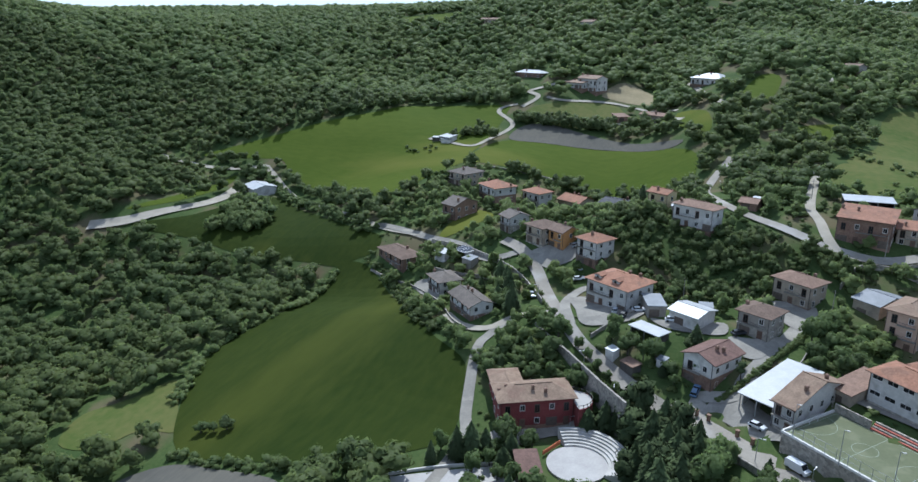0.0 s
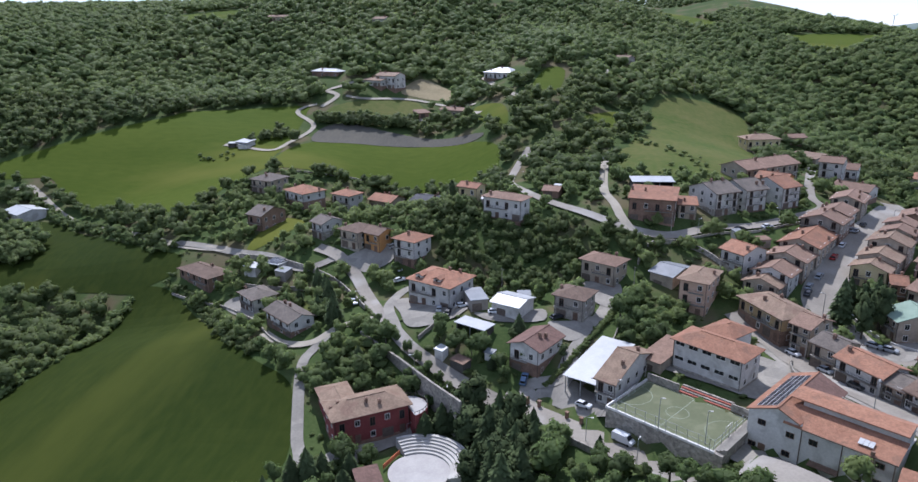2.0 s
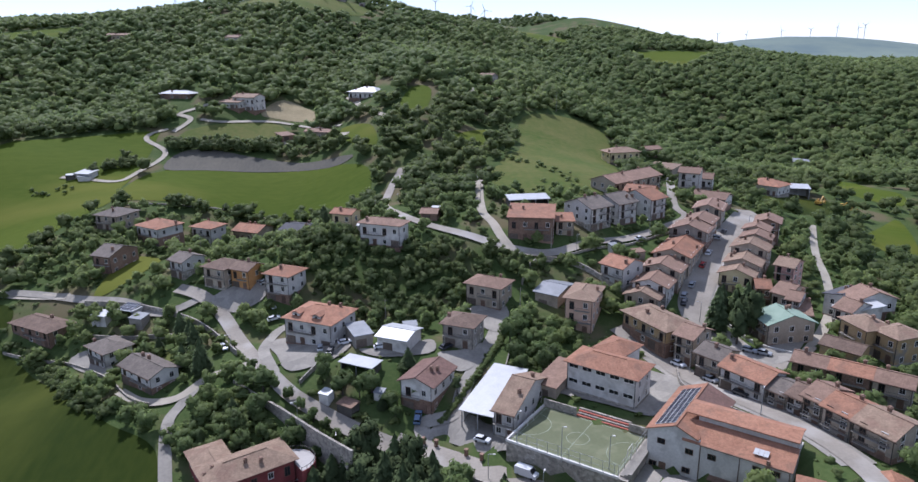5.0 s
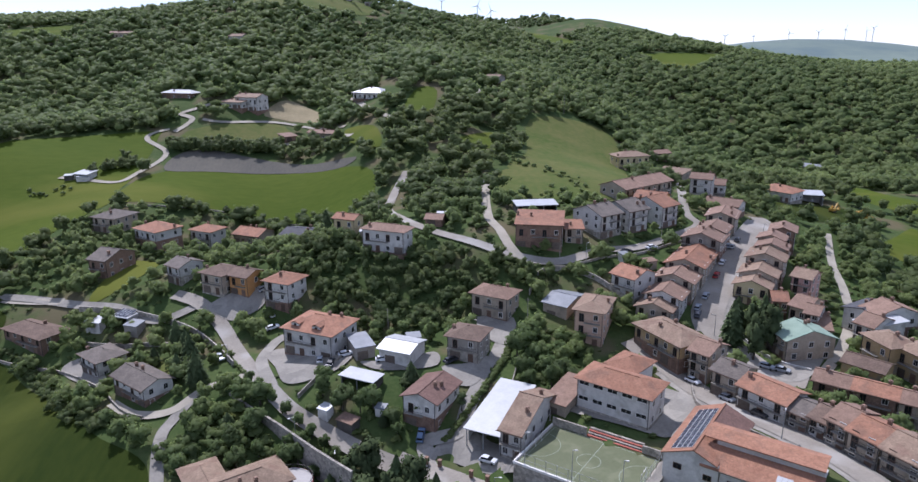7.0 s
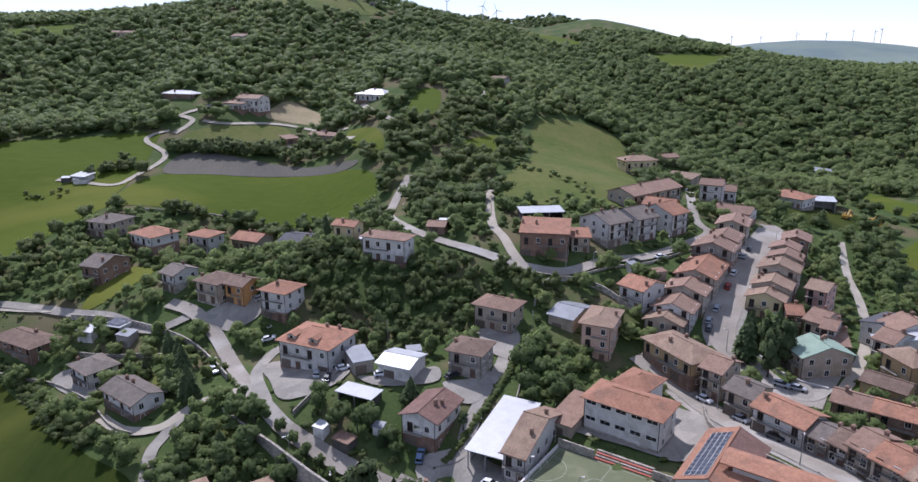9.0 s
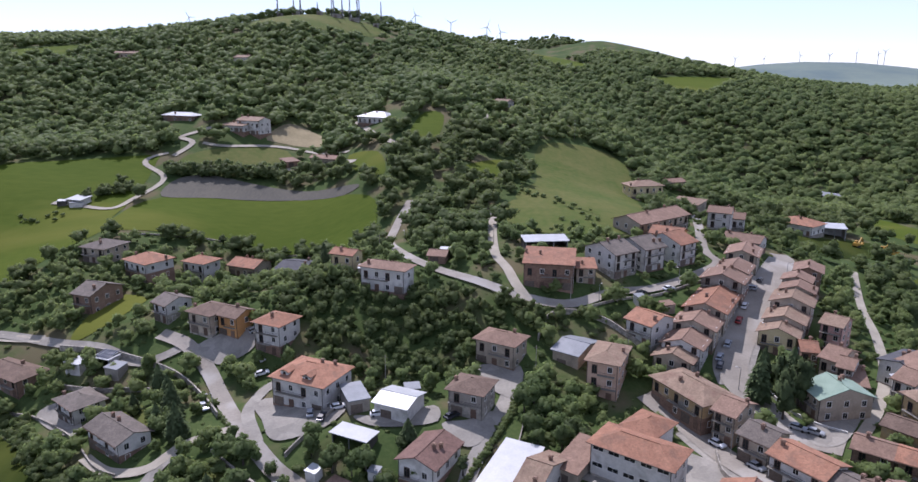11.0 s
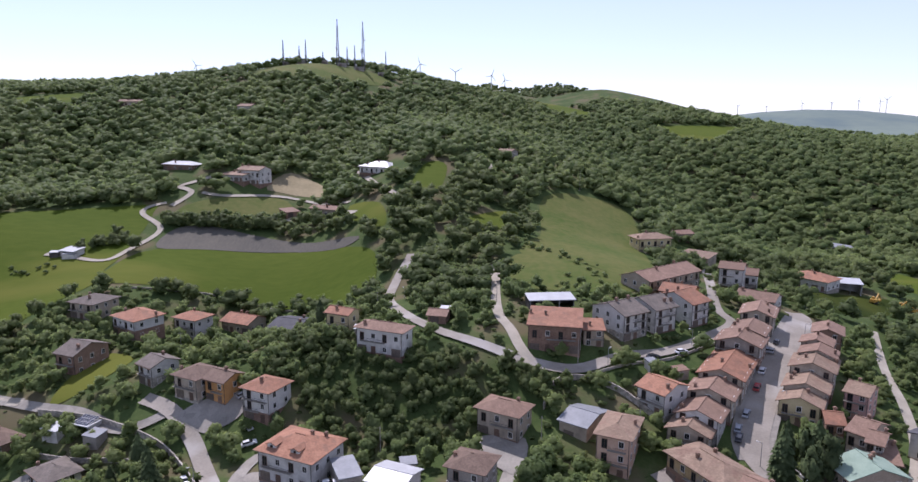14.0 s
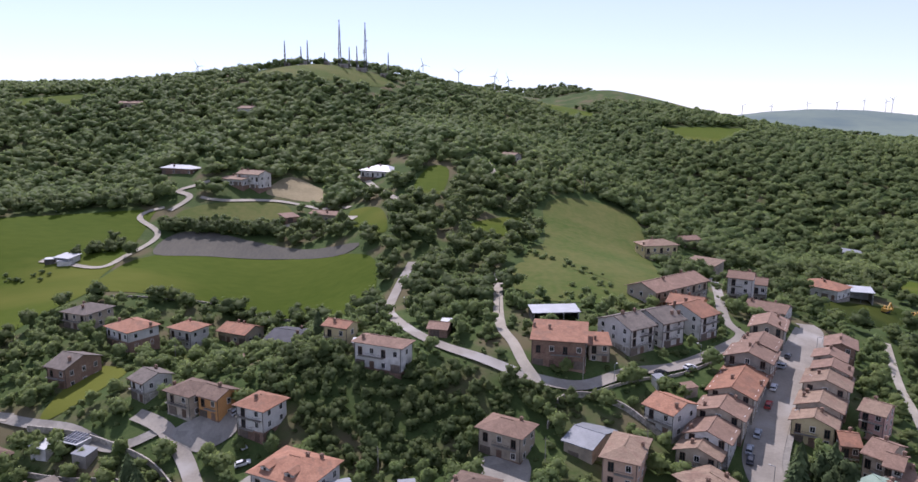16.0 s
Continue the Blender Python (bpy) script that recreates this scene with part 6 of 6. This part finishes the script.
def mast(x, y, tall, drums):
    root = new("radio_mast")
    root.matrix_basis = pose(x, y, ground(x, y) - 0.5)
    tagged(root, "tall grey lattice radio mast with aerials on the hilltop", "radio mast", "masts on the hilltop")
    rows, w = [], max(1.2, tall * 0.045)
    k = max(6, int(tall / 2.2))
    bm = bmesh.new()

    def bar(p, q, r):
        p, q = Vector(p), Vector(q)
        m4 = Matrix.Translation((p + q) / 2) @ (q - p).to_track_quat("Z", "Y").to_matrix().to_4x4()
        bmesh.ops.create_cone(bm, cap_ends=False, segments=4, radius1=r, radius2=r, depth=(q - p).length, matrix=m4)

    def corner(i, f):
        a = math.pi / 4 + i * math.pi / 2
        r = w * (1 - 0.72 * f)
        return (math.cos(a) * r, math.sin(a) * r, tall * 0.86 * f)

    for j in range(k):
        f0, f1 = j / k, (j + 1) / k
        for i in range(4):
            bar(corner(i, f0), corner(i, f1), 0.26)
            bar(corner(i, f0), corner((i + 1) % 4, f1), 0.16)
    bar((0, 0, tall * 0.84), (0, 0, tall), 0.42)
    me = bpy.data.meshes.new("lattice")
    bm.to_mesh(me)
    bm.free()
    me.materials.append(MAST_PAINT)
    part("lattice", me, root)
    dm = bmesh.new()
    bmesh.ops.create_cone(dm, cap_ends=True, segments=12, radius1=0.9, radius2=0.75, depth=0.7, matrix=Matrix.Rotation(math.pi / 2, 4, "X"))
    drum = bpy.data.meshes.new("aerial")
    dm.to_mesh(drum)
    dm.free()
    drum.materials.append(TRIM)
    for i in range(drums):
        a = i * 2.3
        part("aerial", drum, root, at=(math.cos(a) * w * 0.9, math.sin(a) * w * 0.9, tall * (0.15 + 0.5 * ((i * 0.37) % 1))), turn=a)


for mx_, mt, md in ((-185, 27, 3), (-168, 19, 4), (-161, 25, 2), (-143, 13, 0), (-127, 48, 7), (-117, 22, 5), (-109, 25, 5), (-100, 51, 9), (-76, 26, 4)):
    mast(mx_, 750, mt, md)
for bx, bw in ((-181, 6), (-165, 7), (-140, 5), (-122, 9), (-104, 10), (-80, 8)):
    building("hall", bx, 746, 0, bw, 5, ground(bx, 746), 3.6, "flat", "grey", "grey", 1, windows=False, foot=3)

BLADE_V = [(0, -0.3, 0.6), (0.12, 0, 0.6), (0, 0.3, 0.6), (-0.1, 0, 0.6), (0, -0.75, 2.2), (0.12, 0, 2.2), (0, 0.5, 2.2), (-0.1, 0, 2.2), (0, -0.1, 13), (0.04, 0, 13), (0, 0.1, 13), (-0.04, 0, 13)]
BLADE_F = [(0, 1, 5, 4), (1, 2, 6, 5), (2, 3, 7, 6), (3, 0, 4, 7), (4, 5, 9, 8), (5, 6, 10, 9), (6, 7, 11, 10), (7, 4, 8, 11), (8, 9, 10, 11), (3, 2, 1, 0)]
BLADE = mesh_from("blade", BLADE_V, BLADE_F, TRIM)


def turbine(x, y, z, hub, spin, face):
    s = hub / 28
    root = new("wind_turbine")
    root.matrix_basis = pose(x, y, z, 0, 0, face) @ Matrix.Diagonal((s, s, s, 1))
    tagged(root, "white three-bladed wind turbine standing on the ridge", "wind turbine", "wind turbines")
    bm = bmesh.new()
    bmesh.ops.create_cone(bm, cap_ends=True, segments=12, radius1=1.0, radius2=0.55, depth=46, matrix=Matrix.Translation((0, 0, 5)))
    me = bpy.data.meshes.new("tower")
    bm.to_mesh(me)
    bm.free()
    me.materials.append(TRIM)
    part("tower", me, root)
    part("nacelle", boxes("nacelle", [(-2.6, 1.2, -0.7, 0.7, 27.6, 29.1)], TRIM), root)
    for k in range(3):
        b = part("blade", BLADE, root)
        b.matrix_basis = Matrix.Translation((1.4, 0, 28.3)) @ Matrix.Rotation(radians(spin + 120 * k), 4, "X")


for i, (tx, ty, tz, th) in enumerate([(-45, 860, 95, 20), (-2, 950, 89, 22), (59, 1200, 88, 31), (96, 1400, 88, 33), (1127, 2800, 44, 45), (1243, 2800, 44, 45), (1385, 2800, 55, 45), (1503, 2800, 58, 45),
                                      (1611, 2800, 68, 45), (1698, 2800, 70, 40), (1724, 2800, 70, 48), (-258, 900, 96, 18), (-333, 900, 94, 20)]):
    turbine(tx, ty, tz, th, 17 + i * 41, -90 + (i % 3) * 14)


# ---- sheds, van and clutter in the gardens ----
def shed(x, y, turn, w, d, h, rc, wc):
    building("shed", x, y, turn, w, d, ground(x, y), h, "mono", rc, wc, 1, over=0.25, windows=False, foot=2.0)


for row in ((-33, 122, -30, 3, 2.5, 2.2, "white", "white"), (-27, 118.5, -35, 5, 3, 2.0, "rose", "dark"), (-19, 121, -20, 2.5, 2, 2.0, "grey", "white"), (-12, 150, 10, 4, 3, 2.4, "grey", "grey"),
            (-72, 214, 20, 4, 3, 2.2, "rose", "beige"), (-30, 203, 0, 5, 3, 2.2, "white", "grey"), (-3, 214, -10, 5, 3, 2.4, "white", "dark"), (58, 188, 20, 3, 3, 2.6, "grey", "white"),
            (66, 186, 20, 4, 3, 2.4, "rose", "beige"), (-118, 182, -20, 6, 4, 2.6, "white", "white"), (-103, 176, -20, 5, 4, 2.8, "grey", "grey"), (-184, 314, 0, 6, 2.5, 2.0, "grey", "white"), (-192, 316, 10, 4, 2.5, 2.2, "white", "dark")):
    shed(*row)

van = new("van")
van.matrix_basis = pose(15.5, 91.8, -39.9, 0, 0, -35)
tagged(van, "white delivery van parked beside the stone terrace", "van", "parked cars")
VAN_SIDE = [(-2.6, 0.4), (-2.6, 2.2), (-2.4, 2.35), (1.2, 2.35), (1.9, 1.35), (2.6, 1.15), (2.7, 0.5), (2.6, 0.4)]
vv = [(x, s * 0.95, z) for s in (-1, 1) for x, z in VAN_SIDE]
vf = [tuple(range(8)), tuple(reversed(range(8, 16)))] + [((i + 1) % 8, i, 8 + i, 8 + (i + 1) % 8) for i in range(8)]
part("body", mesh_from("body", vv, vf, PAINTS[0]), van)
part("windscreen", mesh_from("windscreen", [(1.29, -0.85, 2.24), (1.87, -0.85, 1.42), (1.87, 0.85, 1.42), (1.29, 0.85, 2.24), (1.31, -0.85, 2.28), (1.91, -0.85, 1.42), (1.91, 0.85, 1.42), (1.31, 0.85, 2.28)],
                                [(4, 5, 6, 7), (3, 2, 1, 0), (0, 1, 5, 4), (2, 3, 7, 6), (1, 2, 6, 5), (3, 0, 4, 7)], GLASS), van)
for wx in (-1.7, 1.7):
    for wy in (-0.88, 0.88):
        part("wheel", WHEEL, van, at=(wx, wy, 0.32))


DIGGER = material("digger_paint", (0.42, 0.24, 0.04), (0.52, 0.31, 0.06), 1.0, 6.0, rough=0.5, bump=0.01, vary=0.1)


def digger(x, y, turn, reach):
    root = new("excavator")
    root.matrix_basis = pose(x, y, ground(x, y) + 0.1, 0, 0, turn)
    tagged(root, "dusty yellow tracked excavator parked on bare ground", "excavator", "parked machines")
    for sy in (-1.1, 1.1):
        bm = bmesh.new()
        box_into(bm, -1.9, 1.9, sy - 0.3, sy + 0.3, 0, 0.8)
        bmesh.ops.bevel(bm, geom=bm.edges[:], offset=0.18, segments=2, affect="EDGES")
        me = bpy.data.meshes.new("track")
        bm.to_mesh(me)
        bm.free()
        me.materials.append(RUBBER)
        part("track", me, root)
    part("body", boxes("body", [(-2.0, 0.9, -1.2, 1.2, 0.85, 2.0), (-1.9, -0.9, -1.15, 1.15, 2.0, 2.3)], DIGGER), root)
    part("window", boxes("window", [(0.0, 1.3, 0.25, 1.15, 2.02, 2.85)], GLASS), part("cab", boxes("cab", [(-0.1, 1.4, 0.2, 1.2, 2.85, 2.95), (-0.1, 0.0, 0.2, 1.2, 2.0, 2.85)], DIGGER), root))
    for name, p, q, r in (("boom", (0.6, -0.3, 1.8), (reach * 0.6, -0.3, 4.2), 0.26), ("arm", (reach * 0.6, -0.3, 4.2), (reach, -0.3, 1.4), 0.2), ("bucket", (reach, -0.3, 1.5), (reach - 0.9, -0.3, 0.5), 0.55)):
        p, q = Vector(p), Vector(q)
        me = boxes(name, [(-r, r, -r, r, 0, (q - p).length)], DIGGER)
        part(name, me, root).matrix_basis = Matrix.Translation(p) @ (q - p).to_track_quat("Z", "Y").to_matrix().to_4x4()


digger(196, 305, 35, 5.6)
digger(205, 300, -20, 5.0)
digger(209, 296, 120, 4.6)

# gate pillars at the yard by the road
for gx_, gy_ in ((-7.5, 106.5), (-4.5, 104.8), (2.5, 100.5), (6.0, 98.4)):
    gp = tagged(new("gate_pillar", boxes("gate_pillar", [(-0.35, 0.35, -0.35, 0.35, -1, 2.2), (-0.45, 0.45, -0.45, 0.45, 2.2, 2.4)], WALLS["brick"])), "square brick gate pillar with a stone cap", "gate pillar", "gate pillars")
    gp.matrix_basis = pose(gx_, gy_, ground(gx_, gy_), 0, 0, -30)


# ---- dormers on the large terracotta house ----
def dormer(owner, x, y, z, w):
    d = part("dormer", boxes("dormer", [(x - w / 2, x + w / 2, y, y + 3.0, z - 0.6, z + 1.3)], WALLS["white"]), owner)
    part("pane", boxes("pane", [(x - 0.4, x + 0.4, y - 0.03, y, z + 0.15, z + 1.1)], GLASS), d)
    rv, rf = slab_roof([(-w / 2 - 0.3, z + 1.3), (0, z + 1.95), (w / 2 + 0.3, z + 1.3)], y - 0.4, y + 3.4, 0.15, "y")
    part("roof", mesh_from("roof", [(p + x, q, r) for p, q, r in rv], rf, ROOFS["terracotta"]), d)


for ob in [o for o in scene.objects if o.name.startswith("house") and o.parent is None]:
    if abs(ob.location.x + 38.8) < 0.2 and abs(ob.location.y - 152.2) < 0.2:
        for dx in (-4.5, 2.5):
            dormer(ob, dx, -5.6, 8.2, 2.6)

fx, fy = scatter(60, 760, 1230, 1640, 17, 51)
m = gt_.random(len(fx)) < 0.55 + 0.4 * np.sin(fx * 0.02 + fy * 0.013)
fx, fy = fx[m], fy[m]
tall = gt_.uniform(7, 12, len(fx))
wood("far_woodland", FAR_CROWNS, fx, fy, tall, tall * gt_.uniform(1.2, 1.9, len(fx)), LEAF, "dark scrub and woodland on the far ridge")
thicket("pine_row", [(-345, 752), (-300, 752), (-262, 750), (-226, 748)], 14, 2.2, 8, 12, "dark row of pines on the skyline", 41, MID_CROWNS)
